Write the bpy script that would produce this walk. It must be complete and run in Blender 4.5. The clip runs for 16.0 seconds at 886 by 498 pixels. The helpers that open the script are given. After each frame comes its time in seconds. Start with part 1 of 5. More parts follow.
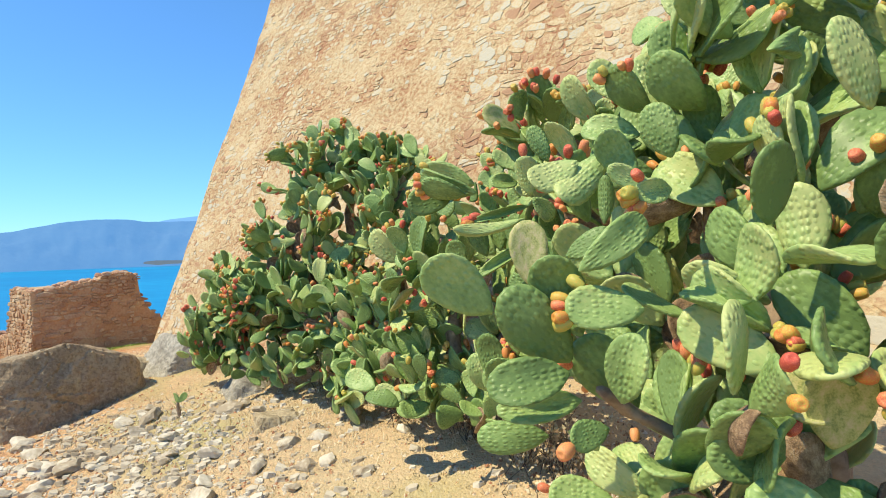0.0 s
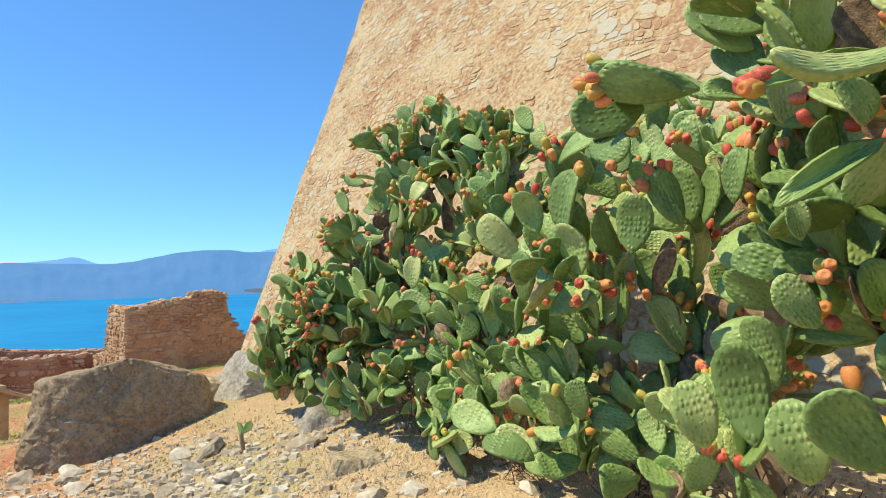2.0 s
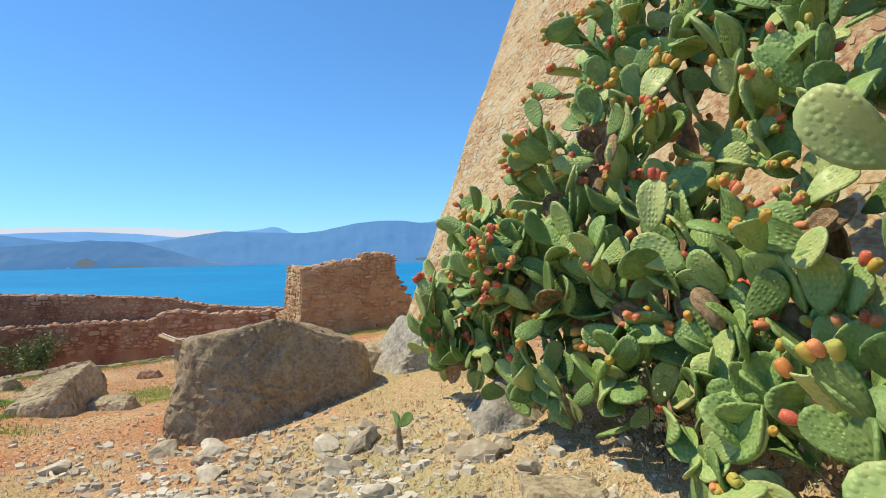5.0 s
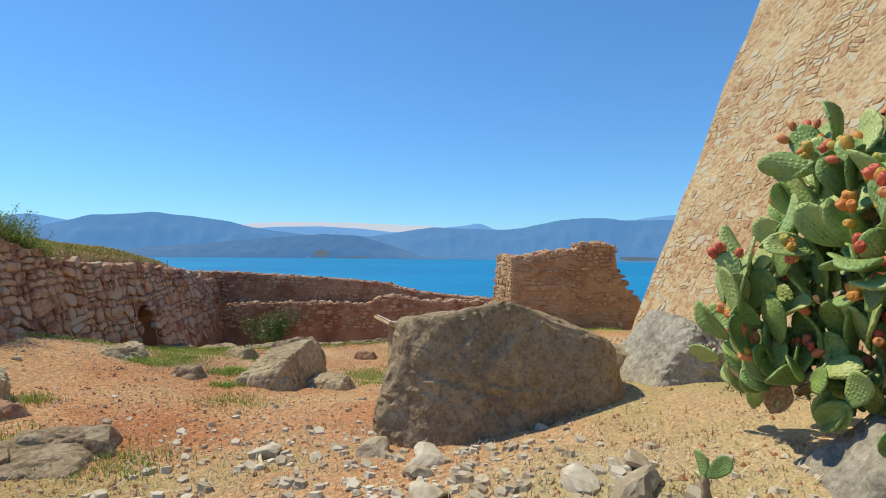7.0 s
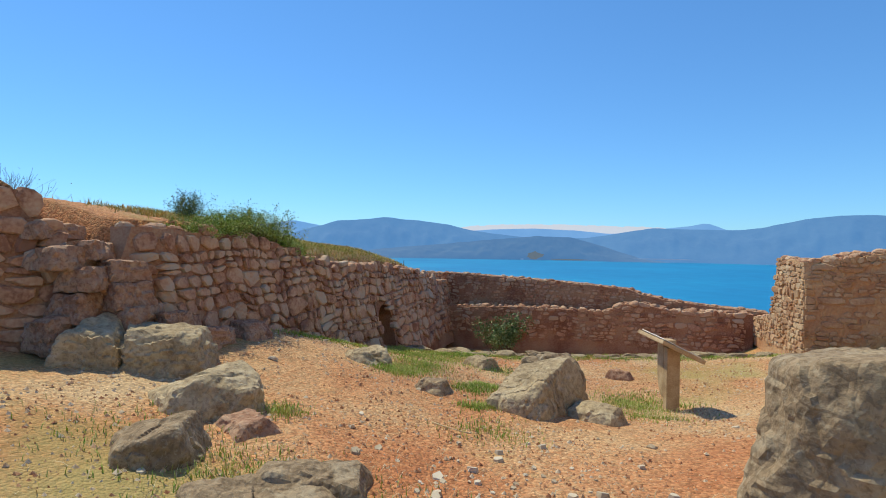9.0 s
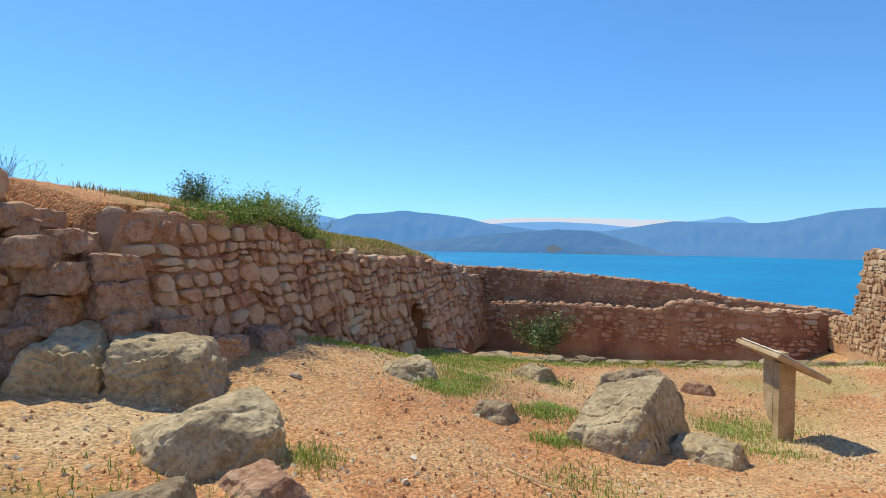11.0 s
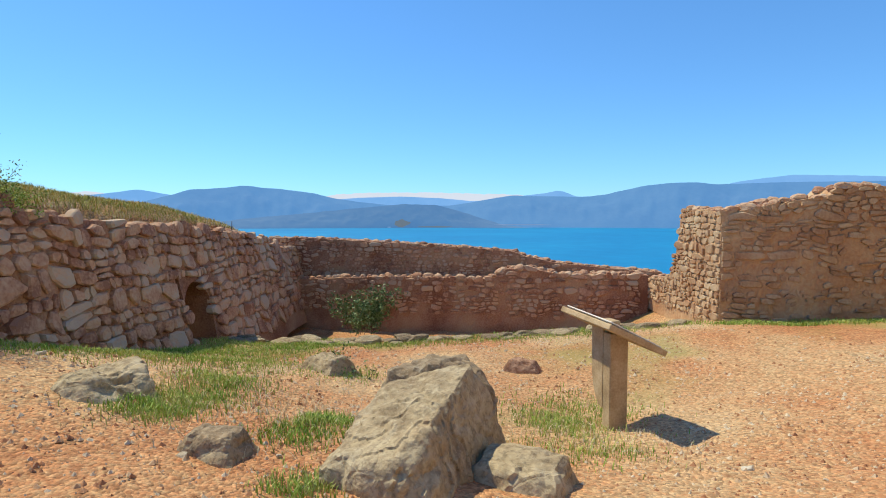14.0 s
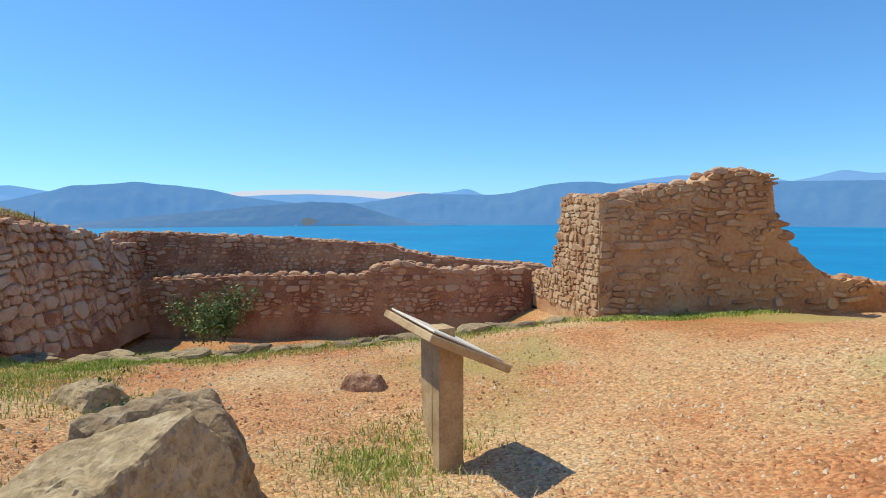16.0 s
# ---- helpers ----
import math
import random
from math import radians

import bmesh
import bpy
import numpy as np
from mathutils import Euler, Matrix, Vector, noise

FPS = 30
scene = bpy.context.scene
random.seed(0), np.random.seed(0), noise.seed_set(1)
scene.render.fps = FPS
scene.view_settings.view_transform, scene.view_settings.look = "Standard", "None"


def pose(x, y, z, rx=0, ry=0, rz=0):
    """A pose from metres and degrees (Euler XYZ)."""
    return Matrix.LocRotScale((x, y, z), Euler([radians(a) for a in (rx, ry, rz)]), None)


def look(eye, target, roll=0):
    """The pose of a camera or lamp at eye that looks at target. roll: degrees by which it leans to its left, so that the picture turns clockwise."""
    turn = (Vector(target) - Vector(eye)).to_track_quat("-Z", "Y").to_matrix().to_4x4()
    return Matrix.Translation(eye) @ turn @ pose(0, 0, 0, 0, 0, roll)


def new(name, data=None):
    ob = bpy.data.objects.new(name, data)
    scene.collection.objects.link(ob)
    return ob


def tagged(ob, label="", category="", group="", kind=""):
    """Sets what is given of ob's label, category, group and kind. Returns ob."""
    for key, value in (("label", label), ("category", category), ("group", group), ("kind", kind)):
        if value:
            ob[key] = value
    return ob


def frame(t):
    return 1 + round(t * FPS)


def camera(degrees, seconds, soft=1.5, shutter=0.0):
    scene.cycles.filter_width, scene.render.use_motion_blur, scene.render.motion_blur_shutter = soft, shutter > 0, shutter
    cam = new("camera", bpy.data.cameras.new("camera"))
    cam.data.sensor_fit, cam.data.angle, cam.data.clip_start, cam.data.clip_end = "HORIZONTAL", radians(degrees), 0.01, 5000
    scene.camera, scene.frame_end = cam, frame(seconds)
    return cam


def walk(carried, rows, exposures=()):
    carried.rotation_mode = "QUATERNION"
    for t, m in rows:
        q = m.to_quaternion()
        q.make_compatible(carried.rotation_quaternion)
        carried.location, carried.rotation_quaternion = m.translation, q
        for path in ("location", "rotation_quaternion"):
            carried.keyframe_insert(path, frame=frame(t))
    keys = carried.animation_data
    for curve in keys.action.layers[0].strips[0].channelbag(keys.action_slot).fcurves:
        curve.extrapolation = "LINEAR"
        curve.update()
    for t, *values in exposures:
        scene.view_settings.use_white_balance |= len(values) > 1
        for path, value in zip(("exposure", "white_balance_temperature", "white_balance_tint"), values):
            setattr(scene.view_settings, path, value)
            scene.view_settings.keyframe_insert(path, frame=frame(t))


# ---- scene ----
cam = camera(76.2, 16.0, soft=1.0)
PATH = [
    (0, (0.296, 0.192, 1.565), (0.18, 2.189, 1.551), -1.6),
    (0.5, (0.236, 0.488, 1.519), (0.077, 2.482, 1.522), -1.5),
    (1, (0.158, 0.804, 1.443), (-0.042, 2.794, 1.463), -1.5),
    (1.5, (0.037, 1.151, 1.362), (-0.244, 3.13, 1.422), -1.5),
    (2, (-0.126, 1.485, 1.289), (-0.537, 3.44, 1.388), -1.4),
    (2.5, (-0.311, 1.774, 1.262), (-0.829, 3.703, 1.38), -1.3),
    (3, (-0.419, 2.058, 1.197), (-1.059, 3.949, 1.319), -1.5),
    (3.5, (-0.5, 2.302, 1.163), (-1.279, 4.141, 1.267), -1.4),
    (3.7, (-0.581, 2.396, 1.159), (-1.386, 4.224, 1.245), -1.5),
    (5.8, (-1.127, 3.205, 1.011), (-2.186, 4.901, 0.984), 0.1),
    (6, (-1.224, 3.282, 0.975), (-2.32, 4.955, 0.947), 0.2),
    (6.5, (-1.508, 3.456, 0.942), (-2.802, 4.98, 0.919), 0.6),
    (7, (-1.878, 3.642, 0.899), (-3.379, 4.964, 0.893), 0.8),
    (7.5, (-2.196, 3.803, 0.89), (-3.838, 4.945, 0.888), 0.7),
    (8, (-2.592, 3.849, 0.854), (-4.364, 4.777, 0.853), 0.9),
    (8.5, (-2.971, 3.874, 0.834), (-4.814, 4.65, 0.83), 1.0),
    (9, (-3.366, 3.873, 0.847), (-5.246, 4.557, 0.837), 0.9),
    (9.2, (-3.51, 3.843, 0.834), (-5.402, 4.491, 0.828), 0.9),
    (11.3, (-4.874, 3.971, 0.801), (-6.775, 4.591, 0.756), 0.7),
    (11.5, (-4.984, 4.04, 0.77), (-6.877, 4.681, 0.684), 0.6),
    (12, (-5.251, 4.211, 0.758), (-7.132, 4.881, 0.64), 0.4),
    (12.5, (-5.499, 4.367, 0.733), (-7.365, 5.079, 0.615), 0.5),
    (13, (-5.635, 4.659, 0.654), (-7.457, 5.475, 0.543), 0.1),
    (13.5, (-5.802, 4.982, 0.602), (-7.574, 5.903, 0.487), 0.1),
    (14, (-5.98, 5.297, 0.579), (-7.647, 6.396, 0.461), 0.0),
    (14.5, (-6.104, 5.631, 0.517), (-7.681, 6.856, 0.402), -0.0),
    (15, (-6.206, 5.931, 0.503), (-7.743, 7.205, 0.384), -0.1),
    (15.5, (-6.348, 6.271, 0.465), (-7.851, 7.584, 0.341), -0.0),
    (16, (-6.498, 6.647, 0.427), (-7.969, 7.997, 0.301), -0.1),
]
walk(cam, [(t, look(eye, target, roll)) for t, eye, target, roll in PATH],
     [(0, 0.42), (2, 0.32), (3.5, 0.2), (6, 0.04), (7, -0.08), (9, -0.05), (11.5, 0.11), (14, 0.13), (16, 0.08)])

# ---- light ----
SUN_AZ, SUN_EL = radians(246), radians(56)      # azimuth clockwise from +y, elevation
sun_dir = Vector((math.sin(SUN_AZ) * math.cos(SUN_EL), math.cos(SUN_AZ) * math.cos(SUN_EL), math.sin(SUN_EL)))
world = bpy.data.worlds.new("world")
scene.world = world
world.use_nodes = True
wt = world.node_tree
sky = wt.nodes.new("ShaderNodeTexSky")
sky.sky_type = "NISHITA"
sky.sun_disc = False
sky.sun_elevation, sky.sun_rotation = SUN_EL, SUN_AZ
sky.altitude, sky.air_density, sky.dust_density, sky.ozone_density = 200, 1.0, 0.0, 5.0
clear = wt.nodes.new("ShaderNodeMix")               # a clear, deep blue southern sky
clear.data_type, clear.blend_type = "RGBA", "MULTIPLY"
clear.inputs[0].default_value = 1.0
clear.inputs[7].default_value = (0.575, 1.02, 1.41, 1)
even = wt.nodes.new("ShaderNodeGamma")               # little paling towards the horizon
even.inputs[1].default_value = 0.8
wt.links.new(sky.outputs[0], even.inputs[0])
wt.links.new(even.outputs[0], clear.inputs[6])
wt.links.new(clear.outputs[2], wt.nodes["Background"].inputs[0])
wt.nodes["Background"].inputs[1].default_value = 0.16
sun = new("sun", bpy.data.lights.new("sun", "SUN"))
sun.data.energy, sun.data.angle, sun.data.color = 4.4, radians(0.53), (1.0, 0.895, 0.63)
sun.matrix_world = look(sun_dir * 60, (0, 0, 0))


# ---- materials ----
def material(name, colors, scale=2.0, rough=0.9, bump=0.3, fine=40.0, rnd=0.0, metal=0.0, stretch=(1, 1, 1), fine_mix=0.35, dist=0.02):
    """Noise-driven mix of up to four colours at two scales, with bump; rnd: tone change from piece to piece."""
    m = bpy.data.materials.new(name)
    m.use_nodes = True
    n, l = m.node_tree.nodes, m.node_tree.links
    b = n["Principled BSDF"]
    b.inputs["Roughness"].default_value, b.inputs["Metallic"].default_value = rough, metal
    b.inputs["Specular IOR Level"].default_value = 0.25
    tc = n.new("ShaderNodeTexCoord")
    mp = n.new("ShaderNodeMapping")
    mp.inputs["Scale"].default_value = stretch
    l.new(tc.outputs["Object"], mp.inputs[0])
    a = n.new("ShaderNodeTexNoise")
    a.inputs["Scale"].default_value, a.inputs["Detail"].default_value = scale, 5
    f = n.new("ShaderNodeTexNoise")
    f.inputs["Scale"].default_value, f.inputs["Detail"].default_value = fine, 6
    for t in (a, f):
        l.new(mp.outputs[0], t.inputs["Vector"])
    mixf = n.new("ShaderNodeMix")
    mixf.inputs[0].default_value = fine_mix
    l.new(a.outputs[0], mixf.inputs[2])
    l.new(f.outputs[0], mixf.inputs[3])
    src = mixf.outputs[0]
    if rnd:
        oi = n.new("ShaderNodeObjectInfo")
        ge = n.new("ShaderNodeNewGeometry")
        add = n.new("ShaderNodeMath")
        add.operation = "ADD"
        l.new(oi.outputs["Random"], add.inputs[0])
        l.new(ge.outputs["Random Per Island"], add.inputs[1])
        fr = n.new("ShaderNodeMath")
        fr.operation = "FRACT"
        l.new(add.outputs[0], fr.inputs[0])
        mr = n.new("ShaderNodeMapRange")
        mr.inputs[3].default_value, mr.inputs[4].default_value = -rnd, rnd
        l.new(fr.outputs[0], mr.inputs[0])
        ad2 = n.new("ShaderNodeMath")
        ad2.operation = "ADD"
        l.new(src, ad2.inputs[0])
        l.new(mr.outputs[0], ad2.inputs[1])
        src = ad2.outputs[0]
    r = n.new("ShaderNodeValToRGB")
    els = r.color_ramp.elements
    while len(els) < len(colors):
        els.new(0.5)
    for i, c in enumerate(colors):
        els[i].position = 0.36 + 0.28 * i / max(1, len(colors) - 1)
        els[i].color = (*c, 1)
    l.new(src, r.inputs[0])
    l.new(r.outputs[0], b.inputs["Base Color"])
    bp = n.new("ShaderNodeBump")
    bp.inputs["Strength"].default_value, bp.inputs["Distance"].default_value = bump, dist
    l.new(mixf.outputs[0], bp.inputs["Height"])
    l.new(bp.outputs[0], b.inputs["Normal"])
    return m


def rock_material(name, colors, lichen, stain, amount=0.5):
    """Weathered limestone: mottled grey, pale lichen blotches, rusty stains, fine cracks and grain."""
    m = material(name, colors, 1.7, 0.92, 0.9, 16, 0.04, fine_mix=0.5, dist=0.05)
    n, l = m.node_tree.nodes, m.node_tree.links
    b, tc = n["Principled BSDF"], next(x for x in n if x.bl_idname == "ShaderNodeTexCoord")
    col = b.inputs["Base Color"].links[0].from_socket
    for scale, lo, hi, colour, weight in ((5.5, 0.52, 0.64, lichen, amount), (1.1, 0.54, 0.68, stain, 0.6), (38, 0.52, 0.66, lichen, 0.4), (30, 0.50, 0.38, tuple(c * 0.55 for c in colors[0]), 0.45)):
        t = n.new("ShaderNodeTexNoise")
        t.inputs["Scale"].default_value, t.inputs["Detail"].default_value, t.inputs["Roughness"].default_value = scale, 8, 0.62
        t.inputs["Distortion"].default_value = 0.6
        l.new(tc.outputs["Object"], t.inputs["Vector"])
        r = n.new("ShaderNodeMapRange")
        r.inputs[1].default_value, r.inputs[2].default_value, r.inputs[4].default_value = lo, hi, weight
        l.new(t.outputs[0], r.inputs[0])
        x = n.new("ShaderNodeMix")
        x.data_type = "RGBA"
        x.inputs[7].default_value = (*colour, 1)
        l.new(r.outputs[0], x.inputs[0])
        l.new(col, x.inputs[6])
        col = x.outputs[2]
    l.new(col, b.inputs["Base Color"])
    v = n.new("ShaderNodeTexVoronoi")
    v.feature = "DISTANCE_TO_EDGE"
    v.inputs["Scale"].default_value = 3.2
    wob = n.new("ShaderNodeMix")
    wob.data_type, wob.blend_type = "RGBA", "ADD"
    wob.inputs[0].default_value = 0.35
    l.new(tc.outputs["Object"], wob.inputs[6])
    l.new(next(x for x in n if x.bl_idname == "ShaderNodeTexNoise").outputs["Color"], wob.inputs[7])
    l.new(wob.outputs[2], v.inputs["Vector"])
    r = n.new("ShaderNodeMapRange")
    r.inputs[1].default_value, r.inputs[2].default_value = 0.0, 0.035
    l.new(v.outputs[0], r.inputs[0])
    bp = n.new("ShaderNodeBump")
    bp.inputs["Strength"].default_value, bp.inputs["Distance"].default_value = 0.22, 0.02
    l.new(r.outputs[0], bp.inputs["Height"])
    l.new(next(x for x in n if x.bl_idname == "ShaderNodeBump").outputs[0], bp.inputs["Normal"])
    l.new(bp.outputs[0], b.inputs["Normal"])
    return m


M_WALLSTONE = material("wall_stone", [(0.29, 0.145, 0.09), (0.46, 0.265, 0.165), (0.54, 0.36, 0.235), (0.49, 0.39, 0.29)], 3.0, 0.92, 0.8, 25, 0.10)
M_MORTAR = material("red_mortar", [(0.22, 0.10, 0.06), (0.38, 0.21, 0.13), (0.46, 0.32, 0.20)], 1.2, 0.95, 0.8, 35)
M_TOWERSTONE = material("tower_stone", [(0.40, 0.23, 0.13), (0.50, 0.36, 0.20), (0.55, 0.44, 0.27), (0.50, 0.45, 0.34)], 1.5, 0.92, 0.9, 26, 0.16, fine_mix=0.5)
M_TOWERMORTAR = material("tower_mortar", [(0.33, 0.15, 0.08), (0.45, 0.29, 0.15), (0.53, 0.40, 0.23), (0.56, 0.45, 0.28)], 1.1, 0.95, 1.0, 17, dist=0.06, fine_mix=0.55)
M_CONCRETE = material("sign_slab", [(0.33, 0.23, 0.13), (0.46, 0.34, 0.20), (0.55, 0.43, 0.28)], 6, 0.9, 0.4, 60)


def soil_material():
    """Red earth, tan dust and straw litter in patches, a few green mossy patches, pebbly relief."""
    m = material("soil", [(0.38, 0.165, 0.08), (0.45, 0.235, 0.12), (0.48, 0.31, 0.17), (0.50, 0.37, 0.225)], 0.55, 0.95, 0.8, 22, dist=0.03)
    n, l = m.node_tree.nodes, m.node_tree.links
    b, tc = n["Principled BSDF"], next(x for x in n if x.bl_idname == "ShaderNodeTexCoord")
    base = b.inputs["Base Color"].links[0].from_socket
    v = n.new("ShaderNodeTexVoronoi")
    v.inputs["Scale"].default_value = 48
    l.new(tc.outputs["Object"], v.inputs["Vector"])
    peb = n.new("ShaderNodeMix")
    peb.data_type, peb.blend_type = "RGBA", "OVERLAY"
    peb.inputs[0].default_value = 0.48
    l.new(base, peb.inputs[6])
    grey = n.new("ShaderNodeRGBToBW")
    l.new(v.outputs["Color"], grey.inputs[0])
    l.new(grey.outputs[0], peb.inputs[7])
    dsat = n.new("ShaderNodeHueSaturation")
    dsat.inputs["Saturation"].default_value = 1.05
    l.new(peb.outputs[2], dsat.inputs["Color"])
    g = n.new("ShaderNodeTexNoise")
    g.inputs["Scale"].default_value, g.inputs["Detail"].default_value = 0.45, 6
    l.new(tc.outputs["Object"], g.inputs["Vector"])
    mr = n.new("ShaderNodeMapRange")
    mr.inputs[1].default_value, mr.inputs[2].default_value, mr.inputs[4].default_value = 0.53, 0.66, 0.6
    l.new(g.outputs[0], mr.inputs[0])
    mx = n.new("ShaderNodeMix")
    mx.data_type = "RGBA"
    mx.inputs[7].default_value = (0.30, 0.30, 0.10, 1)
    l.new(mr.outputs[0], mx.inputs[0])
    sep = n.new("ShaderNodeSeparateXYZ")              # more straw litter towards the cactus bank
    l.new(tc.outputs["Object"], sep.inputs[0])
    ax = n.new("ShaderNodeMath")
    ax.operation = "MULTIPLY_ADD"
    ax.inputs[1].default_value, ax.inputs[2].default_value = 0.22, 1.05
    l.new(sep.outputs[0], ax.inputs[0])
    ad = n.new("ShaderNodeMath")
    ad.operation = "MULTIPLY_ADD"
    ad.inputs[1].default_value = 2.6
    l.new(g.outputs[0], ad.inputs[0])
    l.new(ax.outputs[0], ad.inputs[2])
    sm = n.new("ShaderNodeMapRange")
    sm.inputs[1].default_value, sm.inputs[2].default_value, sm.inputs[4].default_value = 0.9, 2.2, 0.75
    l.new(ad.outputs[0], sm.inputs[0])
    litter = n.new("ShaderNodeMix")
    litter.data_type = "RGBA"
    litter.inputs[7].default_value = (0.50, 0.405, 0.245, 1)
    l.new(sm.outputs[0], litter.inputs[0])
    l.new(dsat.outputs[0], litter.inputs[6])
    l.new(litter.outputs[2], mx.inputs[6])
    l.new(mx.outputs[2], b.inputs["Base Color"])
    old = next(x for x in n if x.bl_idname == "ShaderNodeBump")
    bp = n.new("ShaderNodeBump")
    bp.invert = True
    bp.inputs["Strength"].default_value, bp.inputs["Distance"].default_value = 0.7, 0.015
    l.new(v.outputs["Distance"], bp.inputs["Height"])
    l.new(old.outputs[0], bp.inputs["Normal"])
    l.new(bp.outputs[0], b.inputs["Normal"])
    return m


M_SOIL = soil_material()


# ---- mesh helpers ----
def mesh_of(name, verts, faces, mat, smooth=False):
    me = bpy.data.meshes.new(name)
    me.from_pydata(verts, [], faces)
    me.materials.append(mat)
    if smooth:
        me.polygons.foreach_set("use_smooth", [True] * len(me.polygons))
    me.update()
    return me


def child(name, me, parent, label=""):
    ob = new(name, me)
    ob.parent = parent
    if label:
        tagged(ob, label)
    return ob


def fbm(x, y, z=0.0, s=1.0, octaves=4):
    return noise.fractal(Vector((x * s, y * s, z * s)), 1.0, 2.0, octaves)


def lerp(pairs, u):
    """Piecewise linear profile."""
    if u <= pairs[0][0]:
        return pairs[0][1]
    for (a, p), (b, q) in zip(pairs, pairs[1:]):
        if u <= b:
            return p + (q - p) * (u - a) / (b - a)
    return pairs[-1][1]


def smooth(a, b, x):
    t = min(1, max(0, (x - a) / (b - a)))
    return t * t * (3 - 2 * t)


# ---- ground ----
BUMPS = [(-9.6, 2.4, 1.6, -0.216), (-1.5, 3.2, 1.8, -0.474), (-3.5, 8.0, 2.5, 0.498), (-15, 8.5, 4.0, -0.4), (-10, 12, 4, 0.105), (0.5, 6, 2.5, 0.371), (-11.5, 4.2, 1.5, 0.342), (-6, 6, 2.5, -0.337), (-5, 3, 2.5, -0.228), (-8.4, 10, 2.0, -0.45), (-6.5, 12, 2.5, 0.358), (-18, 11, 2.5, 0.012), (-9, -1, 4, 0.823)]
BASE = [0.0009, 0.0507, -0.0415]
RET_A, RET_U = Vector((-9.19, 2.57)), Vector((-0.8176, 0.5758))       # foot line of the retaining wall, first point and direction
RET_N = Vector((0.5758, 0.8176))                                      # towards the yard
RET_TOP = [(-6, 1.42), (0.3, 1.4), (0.42, 1.15), (0.5, 0.95), (0.65, 0.82), (0.95, 0.66), (1.05, 1.06), (3.0, 1.0), (3.6, 0.95), (4.3, 0.72), (5.1, 0.6), (6.7, 0.5), (8.7, 0.38), (10.2, 0.26), (12, -0.05), (14, -0.37)]


def bend(u):
    """Beyond the breach the retaining wall turns away from the yard."""
    return 0.7 * max(0, 1.3 - u)


def yard(x, y):
    z = BASE[0] + BASE[1] * max(-20, min(8, x)) + BASE[2] * max(-4, min(18, y))
    for bx, by, s, k in BUMPS:
        z += k * math.exp(-((x - bx) ** 2 + (y - by) ** 2) / (2 * s * s))
    return z


def ground(x, y, rough=True):
    z = yard(x, y)
    d = Vector((x, y)) - RET_A
    u = d.dot(RET_U)
    w = -d.dot(RET_N) - bend(u)
    if w > 0 and u > -7:
        top = lerp(RET_TOP, u) + (0.16 * min(w, 2.0) + 0.14 * smooth(3.2, 4.6, u) * smooth(0.4, 1.0, w)) * smooth(13, 9, u)
        k = smooth(0.42, 0.55, w) * smooth(-7, -1.5, u)
        z = z * (1 - k) + (top - 0.04) * k
    k = (x + 15.3) * -0.843 + (y - 7.35) * 0.537           # a sunken strip behind the kerb
    if k > 0.1 and w < 0:
        z -= 0.58 * smooth(0.12, 0.6, k) * smooth(8.5, 6.6, (x + 15.3) * 0.537 + (y - 7.35) * 0.843)
    r = math.hypot(x + 7, y + 2)
    out = (x + 16.5) * -0.73 + (y - 13.0) * 0.68           # beyond the outer walls the hill falls to the sea
    z -= 90 * smooth(1.2, 160, out) * 1.0 + 0.55 * max(0, min(out - 0.8, 25))
    z -= 92 * smooth(26, 260, r)
    if rough:
        z += 0.05 * fbm(x, y, 0, 0.8, 3) + 0.022 * fbm(x, y, 3, 4.0, 3)
    return z


def axis(lo, hi, step, far, ratio=1.22):
    a = list(np.arange(lo, hi, step))
    s, p = step, lo
    left = []
    while p > -far:
        s *= ratio
        p -= s
        left.append(p)
    s, p = step, hi
    right = [hi]
    while p < far:
        s *= ratio
        p += s
        right.append(p)
    return left[::-1] + a + right


def grid_mesh(name, xs, ys, fn, mat):
    verts = [(x, y, fn(x, y)) for y in ys for x in xs]
    w = len(xs)
    faces = [(j * w + i, j * w + i + 1, (j + 1) * w + i + 1, (j + 1) * w + i) for j in range(len(ys) - 1) for i in range(w - 1)]
    return mesh_of(name, verts, faces, mat, True)


ground_ob = tagged(new("ground", grid_mesh("ground", axis(-21, 4, 0.12, 420), axis(-2, 18, 0.12, 420), ground, M_SOIL)),
                   "reddish stony soil with straw and gravel", "ground", kind="structure")

# ---- sea and far shore ----
SEA = -88.0
M_SEA = material("sea_water", [(0.002, 0.19, 0.42), (0.003, 0.22, 0.46), (0.006, 0.26, 0.50)], 0.002, 0.6, 0.1, 0.02)
ring = [(4990 * math.cos(a), 4990 * math.sin(a), SEA) for a in np.linspace(0, 2 * math.pi, 97)[:-1]]
tagged(new("water", mesh_of("water", ring, [tuple(range(96))], M_SEA)), "calm turquoise blue sea of a bay", "sea", kind="structure")


# Aerial haze put into the material: a dull base plus a fixed bluish glow.
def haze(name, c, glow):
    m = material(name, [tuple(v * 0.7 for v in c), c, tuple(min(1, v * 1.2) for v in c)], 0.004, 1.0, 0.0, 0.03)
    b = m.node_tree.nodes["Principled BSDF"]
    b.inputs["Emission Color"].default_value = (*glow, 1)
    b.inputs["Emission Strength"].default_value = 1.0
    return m


